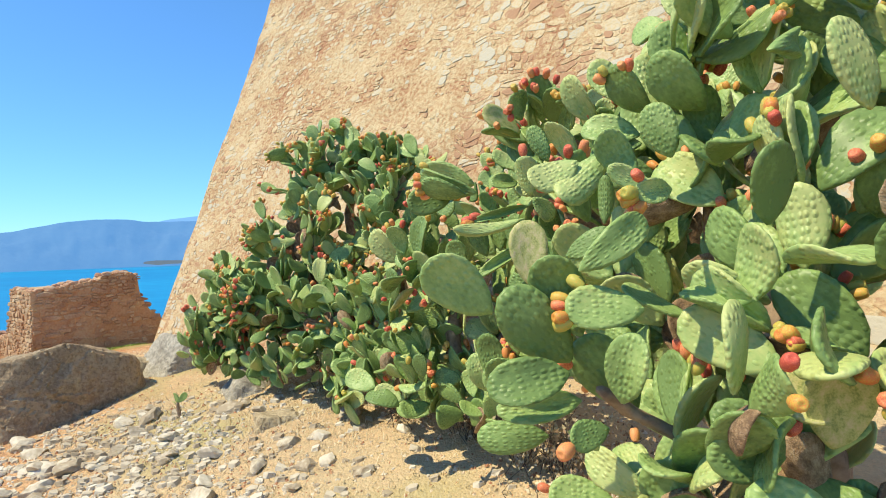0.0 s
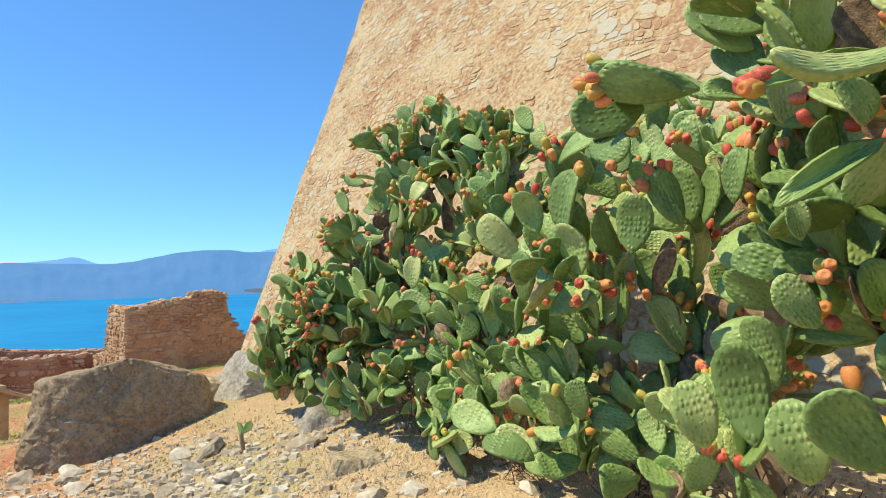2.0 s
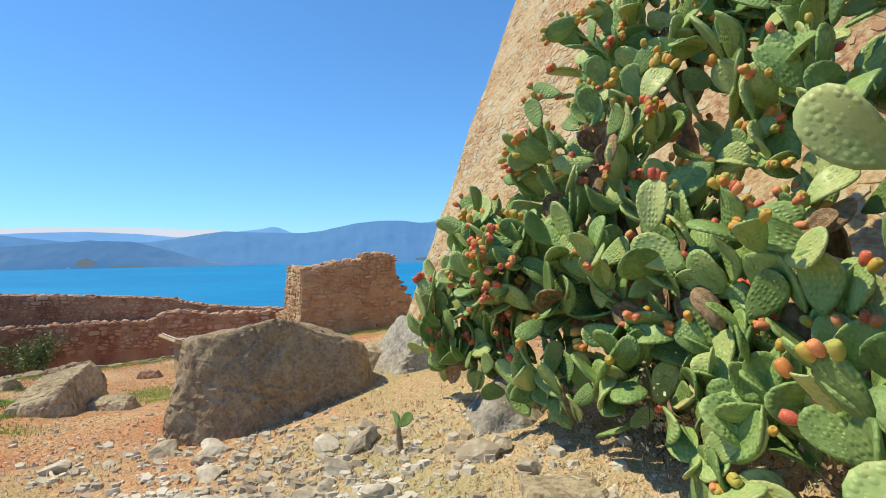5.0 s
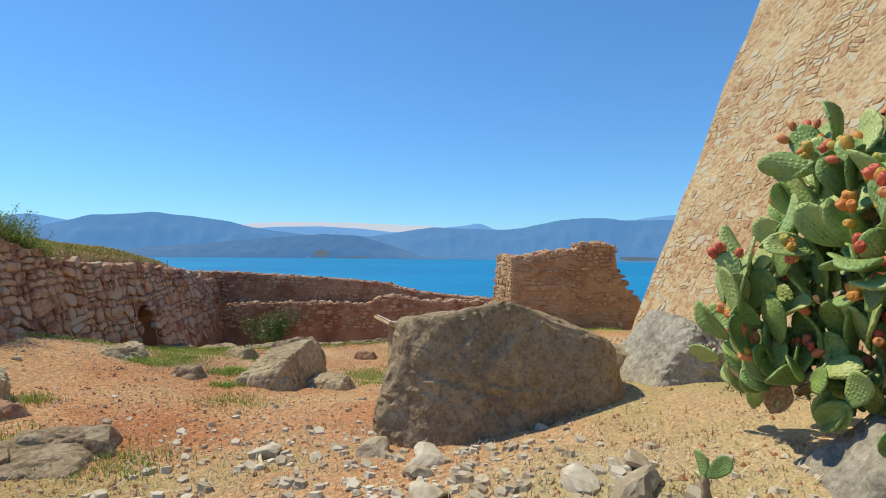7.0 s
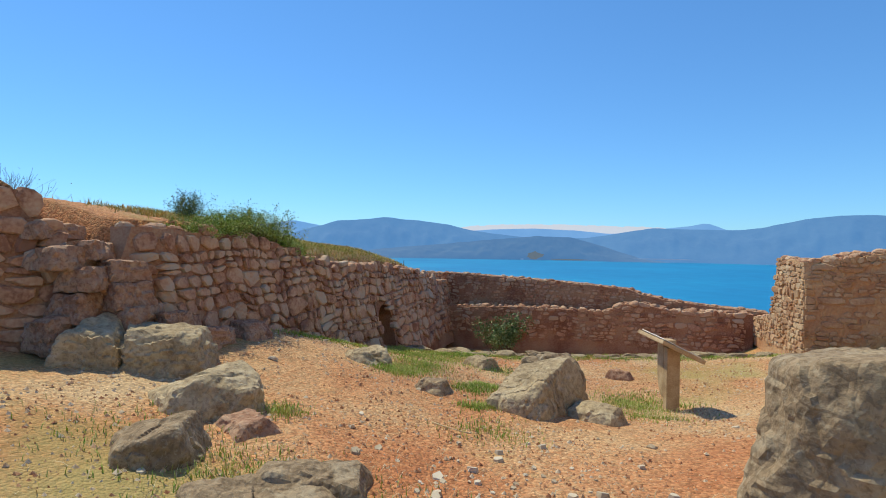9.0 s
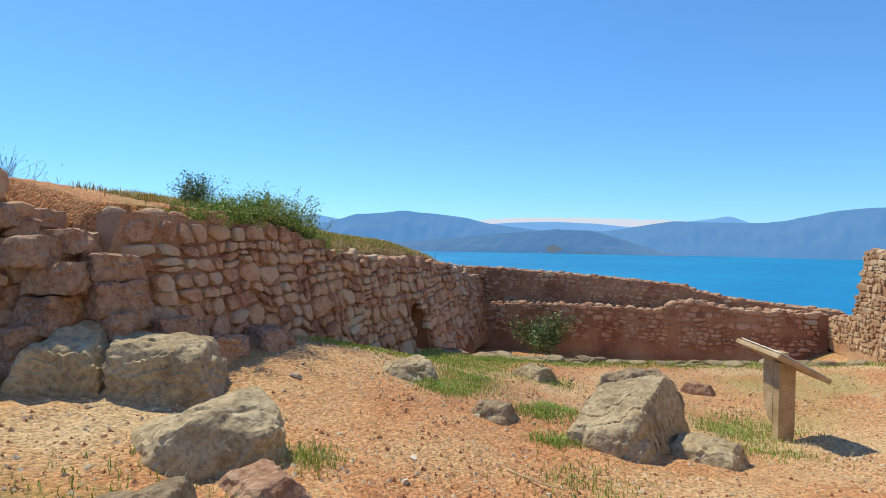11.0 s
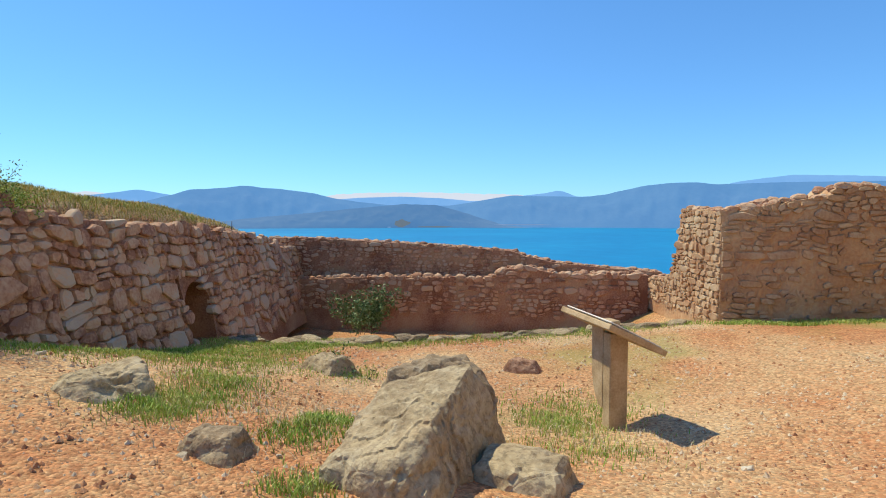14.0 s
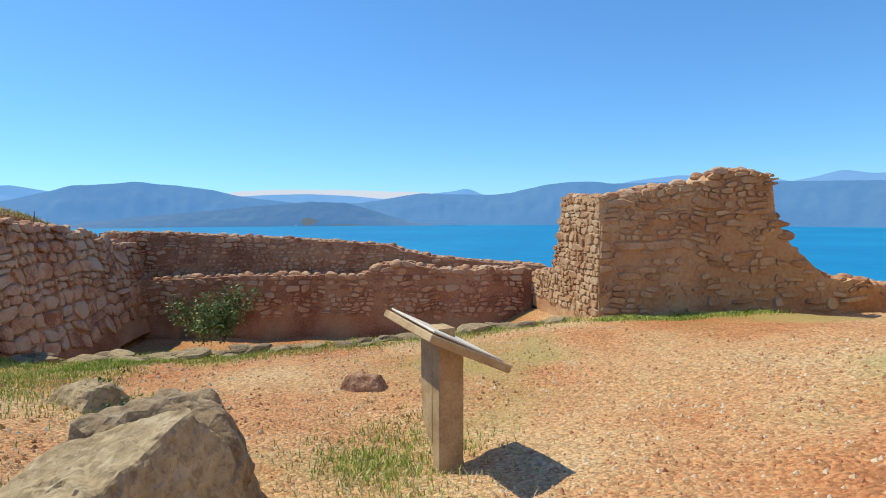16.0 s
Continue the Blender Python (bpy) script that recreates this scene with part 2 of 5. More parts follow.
def ridge(name, label, radius, depth, crest, mat, amp, category="mountains"):
    """Mountain range seen across the bay: slopes from the shore up to the crest. crest: (azimuth, elevation) in degrees."""
    az0, az1 = crest[0][0], crest[-1][0]
    cols, rows = int((az1 - az0) * 5), 14
    verts = []
    for i in range(cols + 1):
        az = az0 + (az1 - az0) * i / cols
        el = (lerp(crest, az - 0.35) + 2 * lerp(crest, az) + lerp(crest, az + 0.35)) / 4 + amp * fbm(az * 0.9, 0, radius, 1, 4)
        for j in range(rows + 1):
            t = j / rows
            r = radius + depth * t
            top = r * math.tan(radians(el)) + 1
            k = t ** 0.8 * (1 + 0.35 * (1 - t) * fbm(az * 0.8, t * 3, 7, 1, 4))
            z = SEA - 1 + (top - SEA) * min(1.0, max(0, k))
            a = radians(az)
            verts.append((-r * math.sin(a), r * math.cos(a), z))
    n = rows + 1
    faces = [(i * n + j, (i + 1) * n + j, (i + 1) * n + j + 1, i * n + j + 1) for i in range(cols) for j in range(rows)]
    return tagged(new(name, mesh_of(name, verts, faces, mat, True)), label, category, kind="structure")


# The glow pales with distance, imitating lit air before cloud, ranges and hill.
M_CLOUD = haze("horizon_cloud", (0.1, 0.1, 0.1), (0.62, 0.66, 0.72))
M_HAZE3 = haze("far_haze_glow", (0.05, 0.06, 0.07), (0.16, 0.37, 0.70))
M_HAZE2 = haze("mid_haze_glow", (0.035, 0.05, 0.05), (0.075, 0.225, 0.49))
M_HAZE1 = haze("near_haze_glow", (0.045, 0.055, 0.045), (0.060, 0.175, 0.385))
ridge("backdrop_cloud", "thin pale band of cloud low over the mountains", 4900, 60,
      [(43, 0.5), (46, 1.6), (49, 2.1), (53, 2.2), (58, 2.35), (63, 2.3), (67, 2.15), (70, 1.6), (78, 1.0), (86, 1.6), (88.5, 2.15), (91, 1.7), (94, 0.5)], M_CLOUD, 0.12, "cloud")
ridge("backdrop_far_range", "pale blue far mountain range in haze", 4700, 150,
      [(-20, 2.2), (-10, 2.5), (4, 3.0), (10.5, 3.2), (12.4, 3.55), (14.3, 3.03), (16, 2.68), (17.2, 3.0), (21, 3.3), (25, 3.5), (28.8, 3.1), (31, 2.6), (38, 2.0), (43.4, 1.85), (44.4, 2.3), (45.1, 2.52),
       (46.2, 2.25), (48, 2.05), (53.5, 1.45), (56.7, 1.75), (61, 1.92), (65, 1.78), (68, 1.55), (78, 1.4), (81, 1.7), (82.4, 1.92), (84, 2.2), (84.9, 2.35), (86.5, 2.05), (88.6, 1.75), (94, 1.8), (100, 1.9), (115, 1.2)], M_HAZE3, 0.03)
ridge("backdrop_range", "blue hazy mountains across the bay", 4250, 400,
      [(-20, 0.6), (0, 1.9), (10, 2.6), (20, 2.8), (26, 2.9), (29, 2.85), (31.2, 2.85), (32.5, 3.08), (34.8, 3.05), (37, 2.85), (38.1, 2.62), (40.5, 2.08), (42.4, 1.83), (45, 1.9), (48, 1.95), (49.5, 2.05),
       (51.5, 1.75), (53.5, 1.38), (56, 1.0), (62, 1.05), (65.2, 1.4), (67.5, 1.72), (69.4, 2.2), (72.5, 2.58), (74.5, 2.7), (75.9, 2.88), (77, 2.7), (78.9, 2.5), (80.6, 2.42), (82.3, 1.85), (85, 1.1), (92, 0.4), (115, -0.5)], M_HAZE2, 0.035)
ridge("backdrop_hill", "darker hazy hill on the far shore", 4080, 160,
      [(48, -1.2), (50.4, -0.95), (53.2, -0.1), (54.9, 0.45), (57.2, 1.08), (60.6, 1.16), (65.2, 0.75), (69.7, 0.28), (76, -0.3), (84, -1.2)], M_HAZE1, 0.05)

# fields and a village on the far shore, told apart by colour
# Their bluish glow likewise stands for haze over the bay.
M_FIELD = haze("far_field", (0.12, 0.085, 0.04), (0.12, 0.15, 0.20))
M_VILLAGE = haze("far_village", (0.2, 0.2, 0.2), (0.14, 0.22, 0.38))


def far_patch(name, label, az, el, half_az, half_el, mat, seed):
    r = random.Random(seed)
    verts = [(0, 0)] + [(half_az * math.cos(a) * r.uniform(0.6, 1.1), half_el * math.sin(a) * r.uniform(0.6, 1.1)) for a in np.linspace(0, 6.28, 12)[:-1]]
    R = 4060
    pts = [(-R * math.sin(radians(az + x)), R * math.cos(radians(az + x)), R * math.tan(radians(el + y))) for x, y in verts]
    tagged(new(name, mesh_of(name, pts, [(0, i, i % 11 + 1) for i in range(1, 12)], mat)), label, "field", kind="structure")


far_patch("backdrop_field", "ochre field on the far hillside", 60.8, -0.75, 0.9, 0.42, M_FIELD, 3)
far_patch("backdrop_field", "ochre fields along the far shore", 57.5, -1.12, 2.4, 0.07, M_FIELD, 4)
far_patch("backdrop_field", "ochre fields along the far shore", 29.5, -0.85, 2.0, 0.22, M_FIELD, 5)
far_patch("backdrop_village", "pale strip of a village on the far shore", 48.5, -0.9, 3.0, 0.06, M_VILLAGE, 6)
far_patch("backdrop_village", "pale strip of a village on the far shore", 62, -1.15, 0.25, 0.05, M_VILLAGE, 7)


# ---- masonry ----
def cells(width, height, size, squash=0.62, seed=1, top=None, bottom=None, skip=None, uneven=0.35):
    """Outlines of rough rubble over a wall face: wavering courses of blocky stones with broken corners, big and small mixed."""
    rng = random.Random(seed)
    out, v = [], -0.1 * size
    while v < height + size * 0.3:
        h = size * squash * rng.uniform(0.65, 1.5)
        u = -rng.random() * size
        while u < width:
            w = max(h * 0.75, h / squash * rng.uniform(0.45, 1.6))
            k = rng.random()
            if k < 0.22 and h > size * squash * 0.85:
                t = rng.uniform(0.35, 0.65)
                blocks = [(u, v, w, h * t), (u + rng.uniform(-0.1, 0.1) * w, v + h * t, w, h * (1 - t))]
            elif k < 0.32:
                blocks = [(u, v - h * 0.15, w, h * 1.25)]
            else:
                blocks = [(u, v, w, h)]
            for bu, bv, bw, bh in blocks:
                c = [(rng.uniform(0.08, 0.46) * bw, rng.uniform(0.08, 0.46) * bh) for _ in range(4)]
                raw = [(bu + c[0][0], bv), (bu + bw - c[1][0], bv), (bu + bw, bv + c[1][1]), (bu + bw, bv + bh - c[2][1]), (bu + bw - c[2][0], bv + bh), (bu + c[3][0], bv + bh), (bu, bv + bh - c[3][1]), (bu, bv + c[0][1])]
                poly = []
                for p, q in raw:
                    p2 = p + uneven * size * noise.noise(Vector((p * 0.7 / size, q * 0.7 / size, seed))) * 0.8 + rng.uniform(-0.05, 0.05) * bw
                    q2 = q + uneven * size * noise.noise(Vector((p * 0.45 / size, q * 0.5 / size, seed + 9))) * 1.3 + rng.uniform(-0.06, 0.06) * bh
                    poly.append((min(max(p2, 0.0), width), q2))
                cx, cy = sum(p[0] for p in poly) / 8, sum(p[1] for p in poly) / 8
                if not 0.02 < cx < width - 0.02 or max(p[0] for p in poly) - min(p[0] for p in poly) < bw * 0.4:
                    continue
                if (top and cy > top(cx)) or (bottom and cy < bottom(cx)) or (skip and skip(cx, cy)):
                    continue
                out.append((cx, cy, poly))
            u += w
        v += h
    return out


def stone(cx, cy, poly, place, gap, proud, rng, back=0.05):
    """One stone: its outline drawn in by the joint, edges rounded over, an uneven face. place(u, v, w) gives the point in the world."""
    r = sum(math.hypot(p[0] - cx, p[1] - cy) for p in poly) / len(poly)
    cx, cy = sum(p[0] for p in poly) / len(poly), sum(p[1] for p in poly) / len(poly)
    poly = [(p[0] + (cx - p[0]) * k, p[1] + (cy - p[1]) * k) for p, k in ((p, rng.uniform(0.0, 0.08)) for p in poly)]
    k0, k1, k2 = max(0.5, 1 - gap / r), max(0.45, 1 - gap * 1.4 / r), 0.76
    lean = 0.16 * min(1, proud / 0.025)
    tilt_u, tilt_v = rng.uniform(-lean, lean), rng.uniform(-lean, lean)
    d = proud * rng.uniform(0.55, 1.45)
    verts, n = [], len(poly)
    for k, depth in ((k0, -back), (k1, d * 0.55), (k2, d)):
        for p in poly:
            du, dv = (p[0] - cx) * k, (p[1] - cy) * k
            w = depth + ((du * tilt_u + dv * tilt_v) + rng.uniform(-0.12, 0.12) * proud if depth > 0 else 0)
            verts.append(place(cx + du, cy + dv, w))
    verts.append(place(cx, cy, d * rng.uniform(0.9, 1.2)))
    faces = []
    for ringi in (0, 1):
        for i in range(n):
            a, b = ringi * n + i, ringi * n + (i + 1) % n
            faces.append((a, b, b + n, a + n))
    faces += [(2 * n + i, 2 * n + (i + 1) % n, 3 * n) for i in range(n)]
    return verts, faces


def lay(parent, name, found, place, gap, proud, mat, nearest, limit=300, seed=3, back=0.05):
    """Lay stones over a face: the limit nearest to a place of the plan as pieces, the others joined."""
    rng = random.Random(seed)
    found = sorted(found, key=lambda c: (Vector(place(c[0], c[1], 0)) - Vector(nearest)).length)
    V, F = [], []
    for i, (cx, cy, poly) in enumerate(found):
        v, f = stone(cx, cy, poly, place, gap, proud, rng, back)
        if i < limit:
            child(name, mesh_of(name, v, f, mat), parent)
        else:
            o = len(V)
            V += v
            F += [tuple(q + o for q in g) for g in f]
    if F:
        tagged(child(name + "_field", mesh_of(name + "_field", V, F, mat), parent), kind="stuff")


def face(origin, u_dir, v_dir, n_dir, warp=0.0):
    o, U, V, N = Vector(origin), Vector(u_dir).normalized(), Vector(v_dir), Vector(n_dir).normalized()

    def place(u, v, w):
        p = o + U * u + V * v
        return p + N * (w + (warp * fbm(p.x, p.y, p.z, 0.7, 3) if warp else 0))
    return place


def wall_body(name, us, bottom, top, thick, place, mat, step_v=0.25, bump=0.02):
    """Core of a wall: front with rough relief, ragged top, back, ends."""
    verts, faces, rows = [], [], 10
    for u in us:
        b, t = bottom(u), top(u)
        for j in range(rows + 1):
            v = b + (t - b) * j / rows
            p = place(u, v, 0)
            verts.append(place(u, v, bump * fbm(p[0], p[1], p[2], 5, 3) - 0.01))
        for j in range(rows, -1, -1):
            verts.append(place(u, b + (t - b) * j / rows, -thick))
    n = 2 * (rows + 1)
    for i in range(len(us) - 1):
        for j in range(n):
            faces.append((i * n + j, (i + 1) * n + j, (i + 1) * n + (j + 1) % n, i * n + (j + 1) % n))
    faces.append(tuple(range(n - 1, -1, -1)))
    faces.append(tuple((len(us) - 1) * n + j for j in range(n)))
    return mesh_of(name, verts, faces, mat)


# tower: a battered face and the return beyond its corner
T_CORNER, T_U = Vector((-6.55, 12.0, 0)), Vector((0.813, -0.582, 0))
T_IN = Vector((0.582, 0.813, 0))
BATTER = 0.385
T_V = T_IN * BATTER + Vector((0, 0, 1))
T_N = -(T_IN - Vector((0, 0, BATTER))).normalized()
tower_place = face(T_CORNER - T_V * 0.8, T_U, T_V, T_N, 0.05)
H = 15.0
tower = tagged(new("tower"), "tall battered fortress tower of rubble masonry in ochre and red mortar", "tower")
tv, tf = [], []
NU, NV = 90, 70
for j in range(NV + 1):
    for i in range(NU + 1):
        u, v = 20.0 * i / NU, H * j / NV
        p = tower_place(u, v, 0)
        tv.append(tower_place(u, v, 0.015 * fbm(p.x, p.y, p.z, 4, 3)))
for j in range(NV):
    for i in range(NU):
        a = j * (NU + 1) + i
        tf.append((a, a + 1, a + NU + 2, a + NU + 1))
o = len(tv)
LEFT_BACK = Vector((0.25, 0.97, 0)) * 9            # the return face runs away from the corner
for j in range(NV + 1):
    v = H * j / NV
    p = Vector(tower_place(0, v, 0))
    tv.append(p + LEFT_BACK + Vector((0.9, 0.2, 0)) * (0.05 * v))
for j in range(NV):
    tf.append((o + j, j * (NU + 1), (j + 1) * (NU + 1), o + j + 1))
top0 = NV * (NU + 1)
tv.append(Vector(tower_place(20, H, 0)) + T_IN * 8)
tf.append((top0, *[top0 + i for i in range(1, NU + 1)], len(tv) - 1, o + NV))
child("masonry_face", mesh_of("masonry_face", tv, tf, M_TOWERMORTAR), tower)

M_BLOCKMORTAR = material("block_mortar", [(0.40, 0.21, 0.11), (0.50, 0.31, 0.17), (0.56, 0.41, 0.25)], 1.4, 0.95, 1.0, 20, dist=0.04)
# ruined block, a wall stub with a square corner
B_C, B_U, B_L = Vector((-11.05, 13.95, -1.25)), Vector((0.70, 0.714, 0)), Vector((-0.83, 0.557, 0))
block = tagged(new("ruined_wall_block"), "ruined stub of a thick rubble wall with ragged top", "ruin")
BLOCK_TOP = [(0, 1.88), (0.5, 1.95), (0.9, 2.04), (1.5, 2.12), (1.65, 2.26), (2.05, 2.3), (2.45, 2.22), (2.5, 1.7), (2.58, 1.5), (2.75, 1.22), (3.0, 1.0), (3.3, 0.72), (3.9, 0.66), (4.6, 0.42), (5.0, 0.36), (5.3, 0.5), (6.6, 0.42)]
LEFT_TOP = [(0, 1.88), (0.8, 1.94), (1.55, 1.95), (1.62, 1.55), (1.75, 1.2), (1.95, 0.8), (2.2, 0.62), (3.4, 0.45)]
b_front = face(B_C, B_U, (0, 0, 1), (0.714, -0.70, 0), 0.03)
b_left = face(B_C + B_L * 3.4, -B_L, (0, 0, 1), (-0.557, -0.83, 0), 0.03)
block_top = lambda u: lerp(BLOCK_TOP, u) + 0.05 * fbm(u * 5, 1, 0) + 0.02 * fbm(u * 14, 5, 0)
left_top = lambda u: lerp(LEFT_TOP, 3.4 - u) + 0.04 * fbm(u * 5, 9, 0)
child("front_core", wall_body("front_core", np.arange(0, 6.6, 0.06), lambda u: -0.2, block_top, 0.9, b_front, M_BLOCKMORTAR), block)
child("side_core", wall_body("side_core", np.arange(0, 3.41, 0.06), lambda u: -0.2, left_top, 0.9, b_left, M_BLOCKMORTAR), block)

# retaining wall of dry stone
ret_wall = tagged(new("retaining_wall"), "dry-stone retaining wall of rough grey-red stones with a low doorway", "stone wall", kind="structure")
RET_V = (-RET_N.x * 0.22, -RET_N.y * 0.22, 1)              # the wall leans back
ret_flat = face((RET_A.x - RET_N.x * 0.1, RET_A.y - RET_N.y * 0.1, 0), (*RET_U, 0), RET_V, (*RET_N, 0), 0.06)
ret_place = lambda u, v, w: ret_flat(u, v, w - bend(u))
DOOR = (7.02, 7.78, -0.42)            # along the wall from, to, height of the arch
ret_top = lambda u: lerp(RET_TOP, u) - 0.06 + 0.04 * fbm(u * 3, 3, 0)
child("core", wall_body("core", np.arange(-2.7, DOOR[0] + 0.01, 0.13), lambda u: -2.0, ret_top, 0.5, ret_place, M_MORTAR), ret_wall)
child("core", wall_body("core", np.linspace(DOOR[0], DOOR[1], 9), lambda u: DOOR[2] - 0.55 * ((u - 7.4) / 0.38) ** 2 * 0.5, ret_top, 0.5, ret_place, M_MORTAR), ret_wall)
child("core", wall_body("core", np.arange(DOOR[1], 13.6, 0.13), lambda u: -2.0, ret_top, 0.5, ret_place, M_MORTAR), ret_wall)
child("niche_back", wall_body("niche_back", [DOOR[0] - 0.1, 7.4, DOOR[1] + 0.1], lambda u: -2.0, lambda u: -0.2, 0.2, face((RET_A.x - RET_N.x * 0.52, RET_A.y - RET_N.y * 0.52, 0), (*RET_U, 0), RET_V, (*RET_N, 0)), M_MORTAR), ret_wall)

# far wall and the lower wall before it
F_A, F_U = Vector((-19.5, 10.25, 0)), Vector((0.692, 0.722, 0))
F_N = Vector((0.722, -0.692, 0))
far_wall = tagged(new("far_wall"), "low ruined parapet wall of brown rubble above the sea", "stone wall", kind="structure")
FAR_TOP = [(0, 0.02), (3.2, -0.12), (5.0, -0.25), (5.3, -0.36), (6.0, -0.5), (7.0, -0.6), (8.6, -0.7)]
far_place = face(F_A - F_U * 1.2, F_U, (0, 0, 1), F_N, 0.04)
child("core", wall_body("core", np.arange(0, 9.6, 0.08), lambda u: -2.2, lambda u: lerp(FAR_TOP, u - 1.2) + 0.02 * fbm(u * 5, 2, 0), 0.7, far_place, M_MORTAR), far_wall)
low_wall = tagged(new("front_parapet"), "lower ruined wall topped with loose rounded stones", "stone wall", kind="structure")
LOW_TOP = [(0, -0.95), (2.2, -0.85), (4.5, -0.85), (4.9, -0.62), (5.4, -0.6), (6, -0.72), (7.6, -0.72)]
low_place = face(F_A - F_U * 0.6 + F_N * 0.42, F_U, (0, 0, 1), F_N, 0.04)
child("core", wall_body("core", np.arange(0, 8.6, 0.08), lambda u: -2.2, lambda u: lerp(LOW_TOP, u - 0.6) + 0.02 * fbm(u * 5, 4, 0), 0.4, low_place, M_MORTAR), low_wall)


# ---- rocks ----
def rock_mesh(name, size, seed, cuts=9, sub=4, mat=None, flat=0.62, rough=0.05, planes=()):
    """An angular weathered boulder: a ball cut by planes, then roughened; its base at z = 0."""
    rng = random.Random(seed)
    bm = bmesh.new()
    bmesh.ops.create_icosphere(bm, subdivisions=sub, radius=1.0)
    given = [(Vector(p[:3]).normalized(), p[3]) for p in planes]
    for _ in range(cuts):
        n = Vector((rng.gauss(0, 1), rng.gauss(0, 1), rng.gauss(0, 0.8))).normalized()
        given.append((n, rng.uniform(flat, flat + 0.25)))
    given.append((Vector((0, 0, -1)), 0.5))
    off = Vector((seed * 3.1, seed * 1.7, seed))
    for v in bm.verts:
        for n, d in given:
            e = v.co.dot(n) - d
            if e > 0:
                v.co -= n * e * 0.95
        c = v.co.normalized()
        p = v.co * 2 + off
        v.co += c * (rough * 1.6 * noise.fractal(v.co * 1.6 + off, 1.0, 2.0, 5) + rough * 0.7 * (abs(noise.noise(p * 1.7)) - 0.3) + rough * 0.4 * noise.fractal(v.co * 7 + off, 1.0, 2.0, 3))
    lo = [min(v.co[i] for v in bm.verts) for i in range(3)]
    hi = [max(v.co[i] for v in bm.verts) for i in range(3)]
    for v in bm.verts:
        v.co = Vector(((v.co[i] - (lo[i] + hi[i]) / 2) / (hi[i] - lo[i]) * size[i] for i in range(3)))
        v.co.z += size[2] / 2
    me = bpy.data.meshes.new(name)
    bm.to_mesh(me)
    bm.free()
    me.materials.append(mat)
    return me


def cut_rock(name, label, at, turn, planes, mat, seed, sub=5, rough=0.03, strata=(0.5, 0.2, 0.8), layers=5.0, step=0.02, edge=16):
    """A boulder bounded by flat faces (normal, distance from its middle in metres), its edges worn, with layered fractures and pitting."""
    bm = bmesh.new()
    bmesh.ops.create_icosphere(bm, subdivisions=sub, radius=1.0)
    P = np.array([[*Vector(p[:3]).normalized(), p[3]] for p in planes])
    co = np.array([v.co[:] for v in bm.verts])
    reach = np.maximum(co @ P[:, :3].T, 0) / P[:, 3]
    radius = (reach ** edge).sum(1) ** (-1 / edge)
    off, q = Vector((seed * 3.1, seed * 1.7, seed)), Vector(strata).normalized()
    for v, r in zip(bm.verts, radius):
        p = v.co * float(r)
        f = p.dot(q) * layers + 1.6 * noise.fractal(p * 1.7 + off, 1.0, 2.0, 4)
        saw = f - math.floor(f)
        d = rough * 2.0 * noise.fractal(p * 1.8 + off, 1.0, 2.0, 4) + rough * 0.55 * noise.fractal(p * 9 + off, 1.0, 2.0, 4) + step * (saw - 0.5) - rough * max(0, 0.12 - abs(noise.noise(p * 2.3 + off))) * 7
        v.co = p + v.co * d
    me = bpy.data.meshes.new(name)
    bm.to_mesh(me)
    bm.free()
    me.materials.append(mat)
    ob = new(name, me)
    ob.matrix_world = pose(at[0], at[1], at[2], 0, 0, turn)
    return tagged(ob, label, "rock")


M_BOULDER = rock_material("dark_limestone", [(0.18, 0.13, 0.08), (0.29, 0.215, 0.135), (0.38, 0.29, 0.18)], (0.46, 0.41, 0.30), (0.32, 0.19, 0.085), 0.4)
M_PALE = rock_material("pale_limestone", [(0.25, 0.185, 0.11), (0.39, 0.31, 0.19), (0.50, 0.405, 0.26)], (0.56, 0.49, 0.35), (0.44, 0.26, 0.12), 0.45)
M_REDROCK = rock_material("red_bedrock", [(0.24, 0.12, 0.075), (0.38, 0.22, 0.14), (0.46, 0.31, 0.21)], (0.50, 0.40, 0.30), (0.44, 0.21, 0.11), 0.35)
M_GREYROCK = rock_material("grey_limestone", [(0.22, 0.195, 0.155), (0.35, 0.32, 0.26), (0.45, 0.415, 0.34)], (0.54, 0.50, 0.42), (0.36, 0.28, 0.17), 0.4)
cut_rock("boulder", "huge angular dark grey boulder with a cracked face", (-4.94, 6.81, -0.05), 58,
         [(0, -1, 0.22, 0.49), (-0.10, 0.14, 1, 0.48), (0.35, 0.05, 1, 0.55), (-1, -0.2, 0.22, 0.80), (-1, -0.2, -0.35, 0.95), (-0.6, -0.8, 0.05, 0.66), (1, -0.1, 0.3, 0.98), (0.7, -0.7, 0.2, 0.92),
          (0, 1, 0.3, 0.42), (-0.75, 0.65, 0.1, 0.60), (0, 0, -1, 0.65), (0, -0.6, -0.8, 0.70)], M_BOULDER, 5, 6, 0.02, (0.75, 0.1, 0.65), 3.2, 0.02, 26)
cut_rock("boulder", "pale grey boulder at the foot of the tower", (-4.02, 8.1, -0.06), 30,
         [(-0.75, -0.35, 0.55, 0.26), (0.1, -1, 0.2, 0.34), (0.4, 0.1, 1, 0.38), (1, 0.1, 0.1, 0.46), (0, 1, 0, 0.5), (0, 0, -1, 0.5), (-1, 0.2, 0, 0.58)], M_GREYROCK, 8, 5, 0.022)
cut_rock("rock", "low grey slab lying between two boulders", (-4.62, 8.2, -0.2), 55, [(0, 0, 1, 0.22), (1, 0, 0.3, 0.42), (-1, 0, 0.3, 0.42), (0, -1, 0.4, 0.25), (0, 1, 0.3, 0.25), (0, 0, -1, 0.3)], M_PALE, 9, 4)
